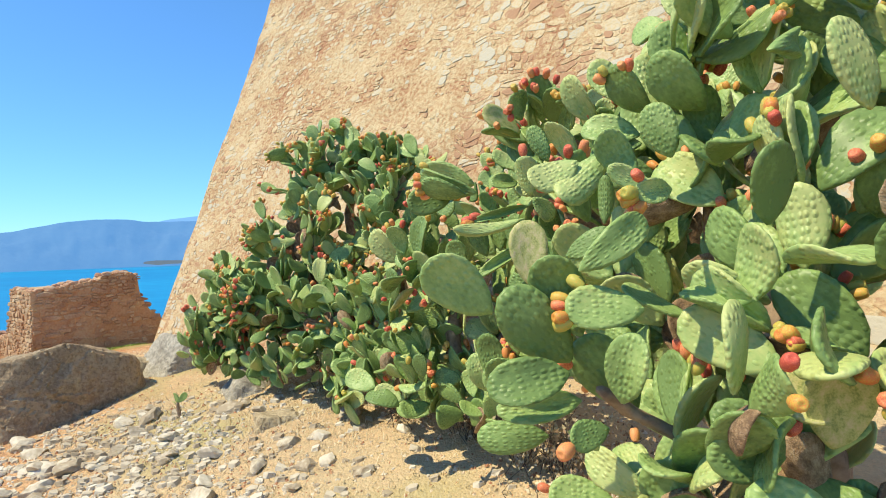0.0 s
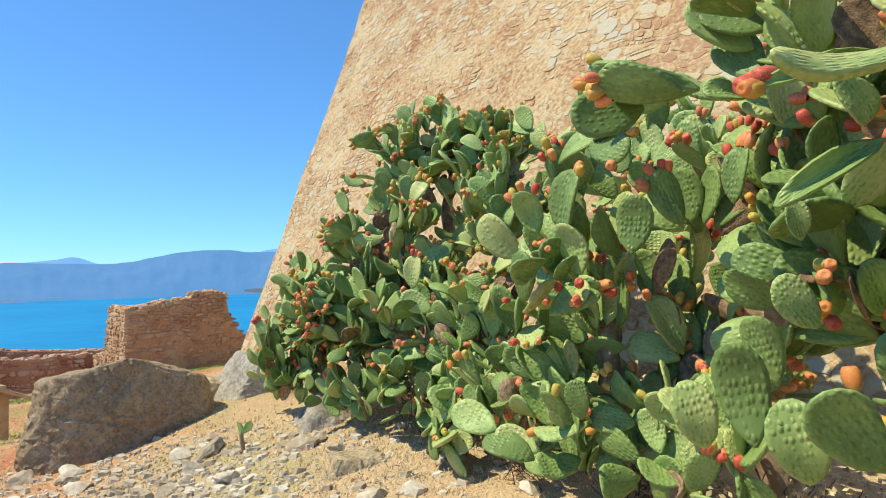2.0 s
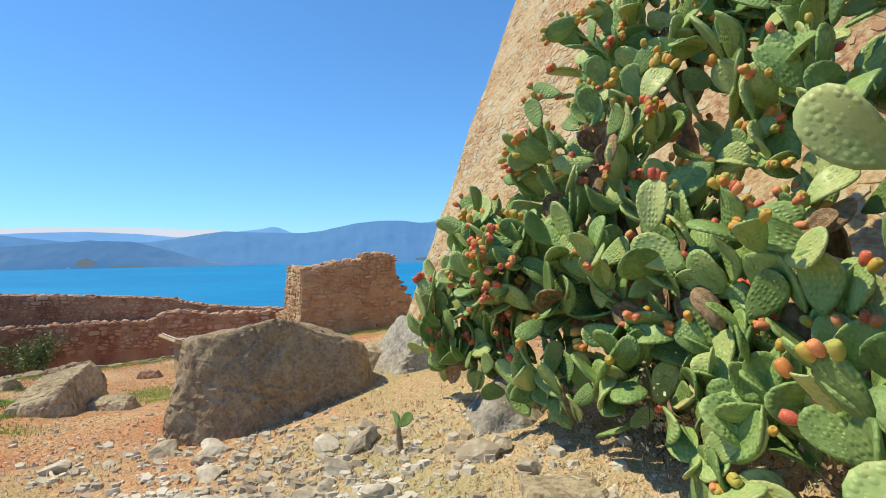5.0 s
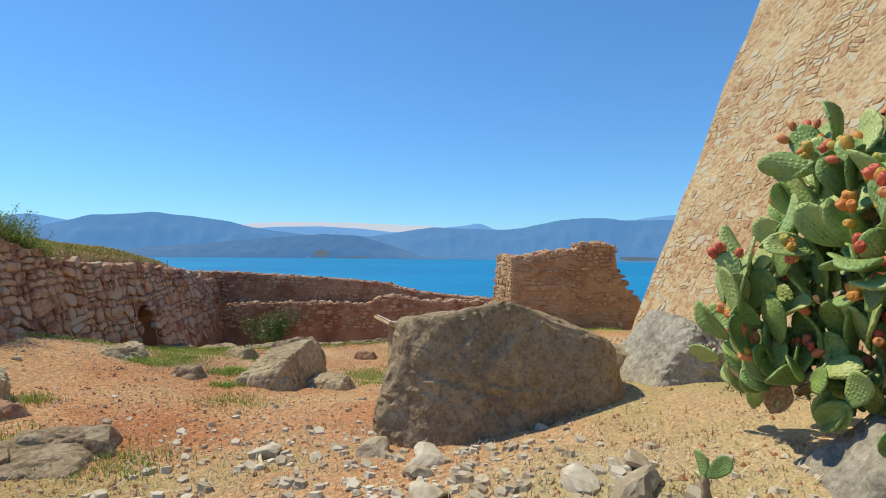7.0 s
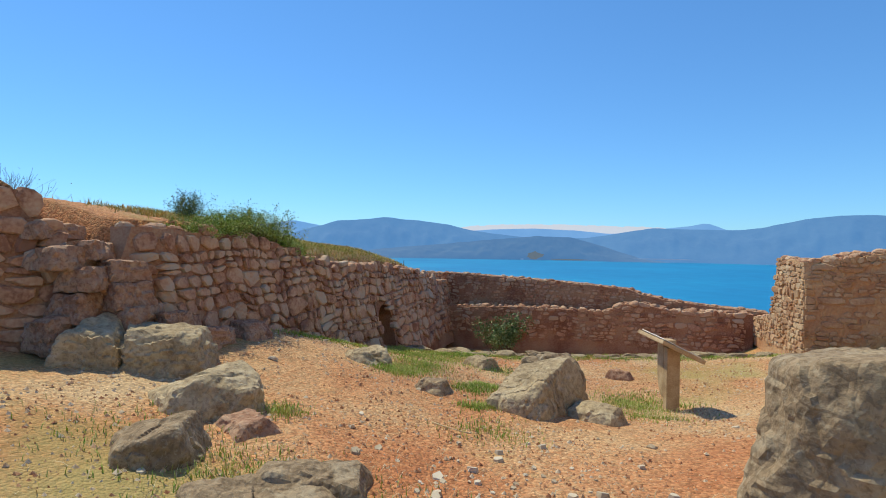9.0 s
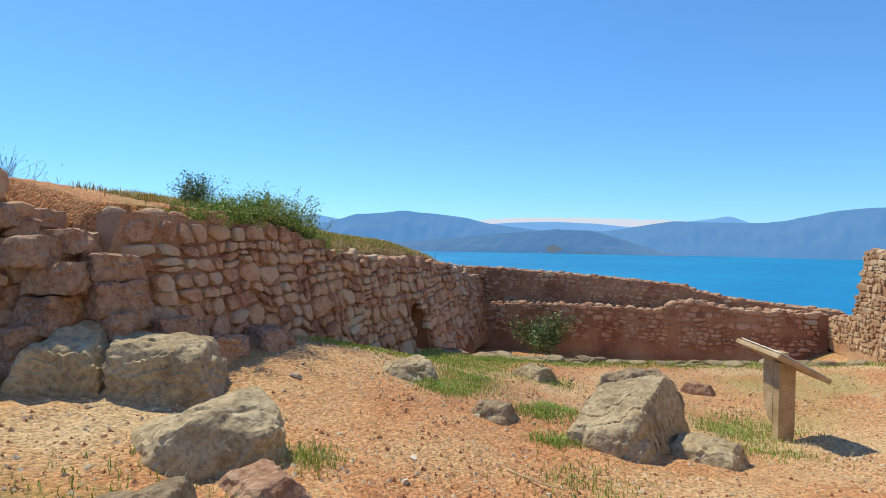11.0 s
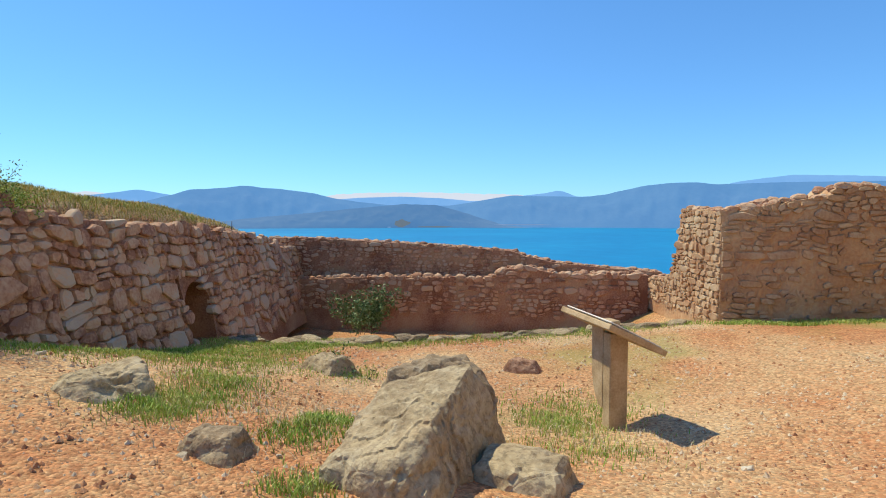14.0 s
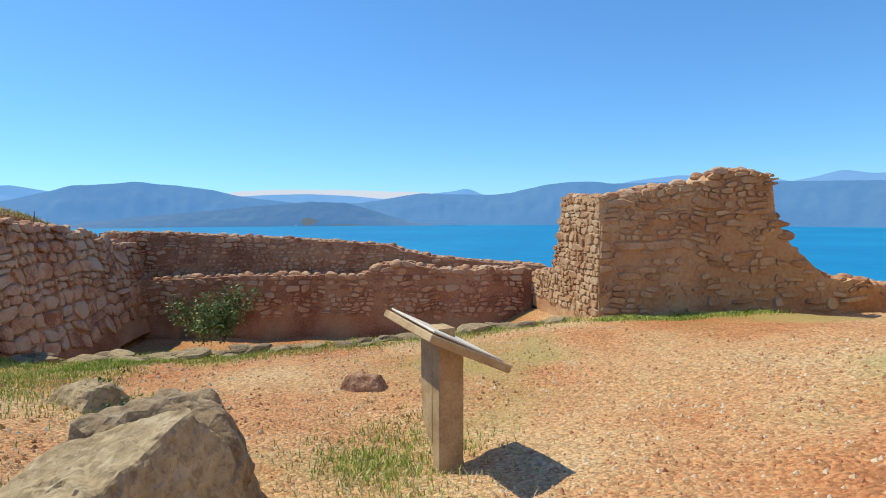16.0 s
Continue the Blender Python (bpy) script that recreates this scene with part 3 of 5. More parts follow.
cut_rock("rock", "grey angular rock beside the cactus", (-2.33, 6.42, -0.2), 12,
         [(-0.8, -0.35, 0.6, 0.27), (0.1, -1, 0.28, 0.24), (0.55, -0.2, 0.85, 0.30), (1, -0.1, 0.15, 0.36), (0, 1, 0.2, 0.3), (0, 0, -1, 0.4), (-1, 0, -0.1, 0.40), (0.5, -0.85, -0.1, 0.30)], M_GREYROCK, 11, 5, 0.018, step=0.012)
cut_rock("rock", "grey stone in the shade under the cactus", (-1.72, 5.62, -0.2), 30, [(0, 0, 1, 0.17), (1, 0, 0.3, 0.25), (-1, 0, 0.5, 0.22), (0, -1, 0.4, 0.18), (0, 1, 0.3, 0.2), (0, 0, -1, 0.3)], M_PALE, 12, 4, 0.015)
cut_rock("boulder", "sunlit grey slab boulder with slanting layers beside the path", (-8.7, 6.95, -0.85), 0,
         [(-0.07, -0.30, 0.95, 0.33), (0.59, -0.81, 0.1, 0.50), (0.79, 0.5, 0.3, 0.25), (-0.5, 0.8, 0.3, 0.66), (-0.8, -0.6, 0.1, 0.44), (0.9, -0.2, 0.35, 0.40), (0, 0, -1, 0.35), (-0.9, 0.2, 0.2, 0.58), (0.3, -0.5, 0.85, 0.41)],
         M_PALE, 14, 6, 0.026, (0.5, -0.75, 0.35), 5.5, 0.016, 22)
cut_rock("rock", "dark rough lump of rock leaning on a slab", (-9.2, 7.45, -0.82), 20,
         [(0, 0, 1, 0.40), (0.6, -0.3, 0.6, 0.34), (1, 0.2, 0.1, 0.36), (-1, 0, 0.3, 0.4), (0, 1, 0.3, 0.34), (0, -1, 0.3, 0.4), (0, 0, -1, 0.4), (0.6, 0.8, 0.4, 0.32)], M_BOULDER, 15, 5, 0.03)
cut_rock("rock", "brown-grey angular rock on the red soil", (-8.35, 3.66, -0.47), 0,
         [(-0.12, -0.30, 0.95, 0.24), (0.93, 0.05, 0.30, 0.30), (0.35, 0.92, 0.12, 0.43), (0.3, -0.85, 0.45, 0.36), (-1, 0, 0.2, 0.42), (-0.3, 0.9, 0.2, 0.44), (0, 0, -1, 0.35), (0.7, -0.65, 0.1, 0.40), (0.2, 0.25, 0.95, 0.27)], M_PALE, 17, 5, 0.02)
cut_rock("rock", "rough grey rock among grass", (-10.5, 5.4, -0.72), 20,
         [(0, 0, 1, 0.22), (-0.3, -0.4, 0.85, 0.24), (0.8, 0.2, 0.55, 0.27), (0.3, 0.95, 0.25, 0.36), (0, -1, 0.3, 0.38), (-1, 0, 0.2, 0.35), (0, 0, -1, 0.3), (0.6, -0.6, 0.6, 0.30)], M_PALE, 20, 5, 0.03)
cut_rock("rock", "rounded brown rock slab at the foot of the wall", (-9.55, 3.2, -0.24), 0,
         [(0.05, 0.1, 1, 0.23), (1, 0, 0.2, 0.28), (0.2, 1, 0.35, 0.38), (0.1, -1, 0.2, 0.36), (-1, 0, 0, 0.3), (0, 0, -1, 0.35), (0.6, 0.1, 0.8, 0.27)], M_PALE, 23, 5, 0.022, (0.1, 0.1, 1), 9, 0.03)
cut_rock("rock", "rounded brown rock at the foot of the wall", (-9.5, 2.58, -0.22), 0,
         [(0.3, 0.2, 1, 0.26), (1, 0.1, 0.2, 0.24), (0.2, 1, 0.3, 0.26), (0, -1, 0.3, 0.28), (-1, 0, 0, 0.3), (0, 0, -1, 0.35), (-0.2, -0.7, 0.8, 0.27)], M_PALE, 24, 5, 0.022, (0.1, 0.1, 1), 8, 0.025)
cut_rock("rock", "small dark grey rock in grass", (-7.2, 3.4, -0.5), 0, [(0, -0.2, 1, 0.2), (1, 0.1, 0.35, 0.22), (0.3, 1, 0.4, 0.24), (0.1, -1, 0.5, 0.24), (-1, 0, 0.1, 0.3), (0, 0, -1, 0.3), (0.7, 0.6, 0.5, 0.27)], M_BOULDER, 26, 5, 0.025)
cut_rock("rock", "low flat grey rock in grass", (-6.5, 3.95, -0.65), 0, [(0.1, 0.1, 1, 0.15), (1, -0.3, 0.6, 0.3), (0.3, 1, 0.5, 0.42), (-0.1, -1, 0.6, 0.42), (-1, 0, 0.3, 0.3), (0, 0, -1, 0.3)], M_BOULDER, 29, 5, 0.03, step=0.03)
cut_rock("rock", "low flat grey rock in grass", (-6.75, 4.3, -0.62), 0, [(0.1, 0.1, 1, 0.13), (1, -0.3, 0.6, 0.16), (0.3, 1, 0.5, 0.3), (-0.1, -1, 0.6, 0.3), (-1, 0, 0.3, 0.2), (0, 0, -1, 0.3)], M_BOULDER, 30, 4, 0.025)
cut_rock("rock", "low flat brown stone on red soil", (-7.85, 3.95, -0.54), 25, [(0, 0, 1, 0.1), (1, 0, 0.5, 0.2), (-1, 0, 0.5, 0.2), (0, -1, 0.5, 0.16), (0, 1, 0.5, 0.16), (0, 0, -1, 0.2)], M_REDROCK, 31, 4, 0.02)
cut_rock("rock", "flat brown stone by the path", (-9.35, 5.95, -0.74), 40, [(0, 0, 1, 0.10), (1, 0, 0.5, 0.17), (-1, 0, 0.5, 0.17), (0, -1, 0.4, 0.12), (0, 1, 0.5, 0.12), (0, 0, -1, 0.2)], M_BOULDER, 33, 4, 0.02)
cut_rock("rock", "low pale stone beside a boulder", (-8.4, 7.42, -0.95), 30, [(0, -0.1, 1, 0.12), (1, 0, 0.5, 0.27), (-1, 0, 0.5, 0.25), (0, -1, 0.4, 0.17), (0, 1, 0.5, 0.18), (0, 0, -1, 0.2)], M_PALE, 36, 4, 0.02)
cut_rock("rock", "low reddish stone in the trampled soil", (-10.95, 9.7, -1.24), 35, [(0, 0, 1, 0.12), (1, 0, 0.5, 0.17), (-1, 0, 0.7, 0.17), (0, -1, 0.3, 0.1), (0, 1, 0.3, 0.1), (0, 0, -1, 0.2)], M_REDROCK, 39, 4, 0.02)
cut_rock("rock", "small grey rock overgrown with weeds", (-11.6, 7.55, -1.06), 20, [(0, 0, 1, 0.16), (1, 0, 0.5, 0.22), (-1, 0, 0.5, 0.24), (0, -1, 0.4, 0.18), (0, 1, 0.5, 0.18), (0, 0, -1, 0.2)], M_PALE, 42, 4, 0.02)
cut_rock("rock", "grey boulder at the foot of the retaining wall", (-11.0, 4.0, -0.34), 35, [(0, 0, 1, 0.2), (1, 0, 0.4, 0.3), (-1, 0, 0.4, 0.3), (0, -1, 0.3, 0.2), (0, 1, 0.3, 0.2), (0, 0, -1, 0.2)], M_REDROCK, 43, 4, 0.025)
# broken ledges of bedrock in the breach of the wall, stepping up to the bank
for k, (u, w, z, a, b, c, turn) in enumerate(((0.50, 0.02, 0.20, 0.26, 0.2, 0.13, 150), (0.80, 0.02, 0.30, 0.24, 0.2, 0.13, 138), (0.60, -0.05, 0.48, 0.28, 0.2, 0.10, 160), (0.85, -0.12, 0.55, 0.2, 0.2, 0.09, 130), (0.50, -0.22, 0.68, 0.3, 0.22, 0.08, 145), (0.75, -0.35, 0.76, 0.28, 0.2, 0.07, 165), (0.35, 0.05, -0.06, 0.3, 0.2, 0.14, 145), (0.85, 0.06, 0.02, 0.3, 0.2, 0.14, 150), (1.15, 0.08, -0.05, 0.24, 0.15, 0.15, 140), (0.55, -0.6, 0.95, 0.32, 0.25, 0.06, 150), (1.6, 0.15, -0.28, 0.26, 0.18, 0.14, 140))):
    w -= bend(u)
    x, y = RET_A.x + RET_U.x * u + RET_N.x * w, RET_A.y + RET_U.y * u + RET_N.y * w
    cut_rock("rock", "layered red-brown ledge of bedrock in the broken wall", (x, y, z), turn, [(0.05, 0.1, 1, c), (1, 0.1, 0.2, a), (-1, 0.1, 0.1, a), (0.1, -1, 0.2, b), (0.1, 1, 0.2, b), (0, 0, -1, c + 0.05), (0.7, 0.7, 0.2, (a + b) * 0.6), (-0.7, 0.7, 0.2, (a + b) * 0.62)],
             M_REDROCK, 50 + k, 4, 0.025, (0.05, 0.1, 1), 10, 0.03)

# ---- information sign ----
sign = tagged(new("information_sign"), "blank tilted sign board on a slab post of pale board", "sign")
sign.location = (-9.06, 9.02, -1.10)


def box_mesh(name, corners, thick, mat):
    """A slab of a given thickness under four corners."""
    c = [Vector(p) for p in corners]
    n = (c[1] - c[0]).cross(c[3] - c[0]).normalized()
    bm = bmesh.new()
    a = [bm.verts.new(p) for p in c]
    b = [bm.verts.new(p - n * thick) for p in c]
    bm.faces.new(a)
    bm.faces.new(b[::-1])
    for i in range(4):
        bm.faces.new((a[i], b[i], b[(i + 1) % 4], a[(i + 1) % 4]))
    bmesh.ops.recalc_face_normals(bm, faces=bm.faces)
    bmesh.ops.bevel(bm, geom=bm.edges[:], offset=0.006, segments=1, affect="EDGES")
    me = bpy.data.meshes.new(name)
    bm.to_mesh(me)
    bm.free()
    me.materials.append(mat)
    return me


child("board", box_mesh("board", [(-0.50, -0.09, 0.88), (0.24, -0.32, 0.855), (0.36, 0.22, 0.60), (-0.38, 0.45, 0.625)], 0.05, M_CONCRETE), sign)
child("post", box_mesh("post", [(-0.05, -0.071, -0.2), (0.05, -0.10, -0.2), (0.05, -0.10, 0.72), (-0.05, -0.071, 0.72)], 0.17, M_CONCRETE), sign)


def bracket_mesh(thick):
    """Plate beside the post whose lower outer corner sweeps in as a curve."""
    prof = [(-0.055, 0.80), (-0.22, 0.80), (-0.215, 0.42)] + [(-0.055 - 0.16 * math.cos(a), 0.42 - 0.34 * math.sin(a)) for a in np.linspace(0.15, 1.57, 9)]
    D, B = Vector((0.961, -0.276, 0)), Vector((0.276, 0.961, 0))
    front = [Vector((0, -0.086, z)) + D * u for u, z in prof]
    n = len(prof)
    faces = [tuple(range(n)), tuple(range(2 * n - 1, n - 1, -1))] + [(i, n + i, n + (i + 1) % n, (i + 1) % n) for i in range(n)]
    return mesh_of("bracket", front + [p + B * thick for p in front], faces, M_CONCRETE)


child("bracket", bracket_mesh(0.165), sign)

M_PANEL = material("sign_panel", [(0.62, 0.56, 0.47), (0.72, 0.67, 0.58), (0.78, 0.74, 0.66)], 5, 0.6, 0.1, 40)
child("panel", box_mesh("panel", [(-0.46, -0.07, 0.892), (0.21, -0.28, 0.867), (0.32, 0.19, 0.631), (-0.35, 0.40, 0.656)], 0.014, M_PANEL), sign, "pale weathered panel face")

# ---- prickly pears ----
def cactus_material():
    m = material("cactus_pad", [(0.15, 0.23, 0.07), (0.23, 0.34, 0.105), (0.32, 0.43, 0.15), (0.44, 0.49, 0.19)], 1.2, 0.42, 0.1, 14, 0.15, fine_mix=0.25)
    n, l = m.node_tree.nodes, m.node_tree.links
    tc = next(x for x in n if x.bl_idname == "ShaderNodeTexCoord")
    old = next(x for x in n if x.bl_idname == "ShaderNodeBump")
    v = n.new("ShaderNodeTexVoronoi")
    v.inputs["Scale"].default_value, v.inputs["Randomness"].default_value = 10, 0.4
    l.new(tc.outputs["Object"], v.inputs["Vector"])
    mr = n.new("ShaderNodeMapRange")
    mr.inputs[1].default_value, mr.inputs[2].default_value, mr.inputs[3].default_value, mr.inputs[4].default_value = 0.0, 0.5, 1.0, 0.0
    l.new(v.outputs["Distance"], mr.inputs[0])
    bp = n.new("ShaderNodeBump")
    bp.inputs["Strength"].default_value, bp.inputs["Distance"].default_value = 0.4, 0.018
    l.new(mr.outputs[0], bp.inputs["Height"])
    l.new(old.outputs[0], bp.inputs["Normal"])
    b = n["Principled BSDF"]
    l.new(bp.outputs[0], b.inputs["Normal"])
    b.inputs["Subsurface Weight"].default_value = 0.0
    return m


M_PAD = cactus_material()
M_OLDPAD = material("corky_pad", [(0.16, 0.10, 0.06), (0.29, 0.19, 0.11), (0.42, 0.30, 0.19)], 8, 0.9, 0.8, 40, 0.1)
M_YELLOWPAD = material("scarred_pad", [(0.22, 0.26, 0.09), (0.42, 0.42, 0.16), (0.55, 0.47, 0.27)], 9, 0.7, 0.3, 40, 0.03)


def pad_mesh(name, bend, wave, mat, seed):
    """A flat fleshy pad 1 long and 1 wide: obovate outline, thick rounded rim, slightly bent. Base at the origin, y the length, z the normal."""
    rng = random.Random(seed)
    n, verts, faces = 18, [], []
    ph = rng.uniform(0, 6)
    rings = ((1.0, 0.0), (0.97, 0.55), (0.8, 0.9), (0.4, 1.0))

    def bent(x, y, z):
        return (x, y, z + bend * (y - 0.4) ** 2 + wave * x * x * 2.2 + 0.02 * math.sin(3 * x + 5 * y + ph))
    for side in (1, -1):
        for k, (r, h) in enumerate(rings):
            if side < 0 and k == 0:
                continue
            for i in range(n):
                a = 2 * math.pi * i / n
                w = 0.5 * (0.80 + 0.22 * math.sin(a)) * (1 + 0.03 * math.sin(3 * a + ph))
                x, y = w * math.cos(a) * r, 0.5 + 0.5 * math.sin(a) * r
                if y < 0.16:
                    x *= 0.55 + 2.8 * max(0, y)
                verts.append(bent(x, y, side * 0.042 * h))
        verts.append(bent(0, 0.5, side * 0.044))
    top0, per = 0, len(rings) * n + 1
    def rid(side, k, i):
        i %= n
        if side > 0:
            return k * n + i
        return i if k == 0 else per + (k - 1) * n + i
    for side in (1, -1):
        c = per - 1 if side > 0 else len(verts) - 1
        for k in range(len(rings) - 1):
            for i in range(n):
                f = (rid(side, k, i), rid(side, k, i + 1), rid(side, k + 1, i + 1), rid(side, k + 1, i))
                faces.append(f if side > 0 else f[::-1])
        for i in range(n):
            f = (rid(side, 3, i), rid(side, 3, i + 1), c)
            faces.append(f if side > 0 else f[::-1])
    return mesh_of(name, verts, faces, mat, True)


PADS = [pad_mesh("pad", b, w, M_PAD, k) for k, (b, w) in enumerate(((0, 0), (0.25, 0.1), (-0.3, 0.15), (0.15, -0.25), (0.5, 0.0), (-0.1, 0.35)))]
OLD_PADS = [pad_mesh("dry_pad", b, w, M_OLDPAD, k + 20) for k, (b, w) in enumerate(((0.4, 0.5), (-0.5, -0.4)))]
YELLOW_PADS = [pad_mesh("scarred_pad", 0.2, 0.2, M_YELLOWPAD, 31)]


def fruit_mesh(seed, mat):
    """An egg-shaped prickly pear with a sunken crown."""
    verts, faces, n = [], [], 9
    prof = ((0.0, 0.25), (0.2, 0.42), (0.5, 0.5), (0.78, 0.45), (0.95, 0.33), (0.93, 0.16))
    for y, r in prof:
        for i in range(n):
            a = 2 * math.pi * i / n
            verts.append((r * math.cos(a), y * 1.35, r * math.sin(a)))
    for k in range(len(prof) - 1):
        for i in range(n):
            faces.append((k * n + i, (k + 1) * n + i, (k + 1) * n + (i + 1) % n, k * n + (i + 1) % n))
    verts.append((0, 1.15, 0))
    t = (len(prof) - 1) * n
    faces += [(t + i, len(verts) - 1, t + (i + 1) % n) for i in range(n)]
    return mesh_of("fruit", verts, faces, mat, True)


M_FRUIT_RED = material("red_fruit", [(0.52, 0.09, 0.06), (0.68, 0.19, 0.10), (0.72, 0.32, 0.12)], 9, 0.45, 0.1, 30, 0.16)
M_FRUIT_GOLD = material("golden_fruit", [(0.62, 0.20, 0.06), (0.60, 0.36, 0.07), (0.42, 0.40, 0.09)], 9, 0.45, 0.1, 30, 0.16)
FRUITS = [fruit_mesh(0, M_FRUIT_RED), fruit_mesh(1, M_FRUIT_GOLD)]
M_STEM = material("cactus_trunk", [(0.17, 0.11, 0.07), (0.30, 0.21, 0.14), (0.42, 0.31, 0.21)], 7, 0.95, 0.9, 30, 0.05)


def axes(base, up, normal, L, W):
    u = Vector(up).normalized()
    n = Vector(normal)
    n = (n - u * n.dot(u)).normalized()
    s = u.cross(n)
    return Matrix(((s.x * W, u.x * L, n.x * L, base[0]), (s.y * W, u.y * L, n.y * L, base[1]), (s.z * W, u.z * L, n.z * L, base[2]), (0, 0, 0, 1)))


pad_rng = random.Random(77)


def place_pad(plant, base, up, normal, L, W, meshes=PADS, fruits=0.45, red=0.6):
    """One pad of a cactus, and fruits along its upper rim."""
    m = axes(base, up, normal, L, min(W, L * 0.74))
    ob = child("pad", pad_rng.choice(meshes), plant)
    ob.matrix_parent_inverse = Matrix.Identity(4)
    ob.matrix_basis = plant.matrix_basis.inverted() @ m
    if pad_rng.random() < fruits:
        kind = 0 if pad_rng.random() < red else 1
        for k in range(pad_rng.choice((1, 2, 3, 4, 5, 6))):
            a = radians(90 + pad_rng.uniform(-58, 58))
            x, y = 0.45 * math.cos(a), 0.5 + 0.47 * math.sin(a)
            p = m @ Vector((x, y, 0))
            d = (m.to_3x3() @ Vector((math.cos(a) * 0.7, math.sin(a), pad_rng.uniform(-0.5, 0.5)))).normalized()
            s = pad_rng.uniform(0.035, 0.047)
            q = child("fruit", FRUITS[kind if pad_rng.random() < 0.8 else 1 - kind], ob)
            q.matrix_parent_inverse = m.inverted()
            q.matrix_basis = axes(p, d, Vector((d.y, d.z, -d.x)) + Vector((0.1, 0, 0)), s, s)
    return m


def trunk(plant, path, r0, r1):
    """A woody leaning stem: a knotty tapered tube, swollen where pads once joined, closed at its end."""
    verts, faces, n, cuts = [], [], 11, 5
    spine = [Vector(a).lerp(Vector(b), k / cuts) for a, b in zip(path, path[1:]) for k in range(cuts)] + [Vector(path[-1])]
    last = len(spine) - 1
    for k, p in enumerate(spine):
        t = k / last
        r = (r0 + (r1 - r0) * t) * (0.86 + 0.26 * abs(math.sin(t * math.pi * len(path)))) * (0.55 if k == last else 1)
        sway = Vector((noise.noise(p * 4), noise.noise(p * 4 + Vector((5, 0, 0))), 0)) * r0 * 0.5
        for i in range(n):
            a = 2 * math.pi * i / n
            w = r * (1 + 0.3 * fbm(p[0] * 5 + math.cos(a), p[1] * 5 + math.sin(a), p[2] * 5, 1.6))
            verts.append((p[0] + sway.x + w * math.cos(a), p[1] + sway.y + w * math.sin(a), p[2]))
    for k in range(last):
        for i in range(n):
            faces.append((k * n + i, k * n + (i + 1) % n, (k + 1) * n + (i + 1) % n, (k + 1) * n + i))
    faces.append(tuple(last * n + i for i in range(n)))
    me = mesh_of("trunk", [plant.matrix_basis.inverted() @ Vector(v) for v in verts], faces, M_STEM, True)
    child("trunk", me, plant)


def clear_of_path(p, d):
    return all((Vector(e) - p).length > d for _, e, _, _ in PATH) and all(((Vector(e) + Vector(f)) / 2 - p).length > d for (_, e, _, _), (_, f, _, _) in zip(PATH, PATH[1:]))


def grow(plant, envelope, starts, count, seed, size=(0.24, 0.36), red=0.6, fruits=0.4, keep=0.55, forward=(-0.65, -0.7, 0), foot=0.1, dry=0.0):
    """Pads upon pads within the plant's outline; more of them sit on its lit outer side."""
    rng = random.Random(seed)
    live = [(Vector(b), Vector(u).normalized(), Vector(n), 0.32, 0) for b, u, n in starts]
    made = 0
    tries = 0
    while made < count and tries < count * 60:
        tries += 1
        b, u, n, L, kids = live[rng.randrange(len(live))]
        a = rng.uniform(-1.15, 1.15)
        s = u.cross(n).normalized()
        at = b + u * L * (0.52 + 0.45 * math.cos(a)) + s * L * 0.36 * math.sin(a)
        up = (u * math.cos(a) + s * math.sin(a) + Vector((rng.gauss(0, 0.35), rng.gauss(0, 0.35), rng.gauss(0.22, 0.35))) + Vector(forward) * 0.12).normalized()
        if up.z < -0.55:
            continue
        nl = rng.uniform(*size)
        c = at + up * nl * 0.5
        inside = min(sum(((c[i] - e[0][i]) / e[1][i]) ** 2 for i in range(3)) for e in envelope)
        if inside > 1 or c.z < ground(c.x, c.y, False) + foot or not clear_of_path(c, keep):
            continue
        crowd = sum(1 for o in live if (o[0] + o[1] * o[3] * 0.5 - c).length < nl * 0.42)
        if crowd > 2:
            continue
        nn = (Vector(forward) + Vector((rng.gauss(0, 0.75), rng.gauss(0, 0.75), rng.gauss(0.5, 0.6)))).normalized()
        if abs(nn.dot(up)) > 0.93:
            continue
        live.append((at, up, nn, nl, 0))
        low = c.z - ground(c.x, c.y, False)
        if inside < 0.35 and rng.random() < 0.5 or rng.random() < dry:
            place_pad(plant, at, up, nn, nl, nl * rng.uniform(0.6, 0.75), OLD_PADS if rng.random() < 0.4 + dry else PADS, 0.05)
        else:
            place_pad(plant, at, up, nn, nl, nl * rng.uniform(0.62, 0.78), YELLOW_PADS if rng.random() < 0.02 else PADS, fruits if low > 0.5 else 0.12, red)
        made += 1


def plant_at(label, x, y):
    ob = tagged(new("prickly_pear"), label, "cactus", group="prickly pear hedge")
    ob.matrix_basis = Matrix.Translation((x, y, ground(x, y, False)))
    return ob


near_cactus = plant_at("sprawling prickly pear with broad green pads and red fruit", 1.55, 2.6)
low_cactus = plant_at("low spreading prickly pear with dry brown lower pads", 1.4, 1.7)
mid_cactus = plant_at("prickly pear laden with red and golden fruit", 0.35, 4.6)
small_cactus = plant_at("low young prickly pear at the edge of the hedge", -0.3, 4.7)
back_cactus = plant_at("prickly pear in the thick of the hedge", 0.3, 5.9)
tall_cactus = plant_at("tall prickly pear with a woody stem before the tower wall", -1.35, 6.95)
side_cactus = plant_at("bushy prickly pear beside a grey rock", -2.0, 6.6)

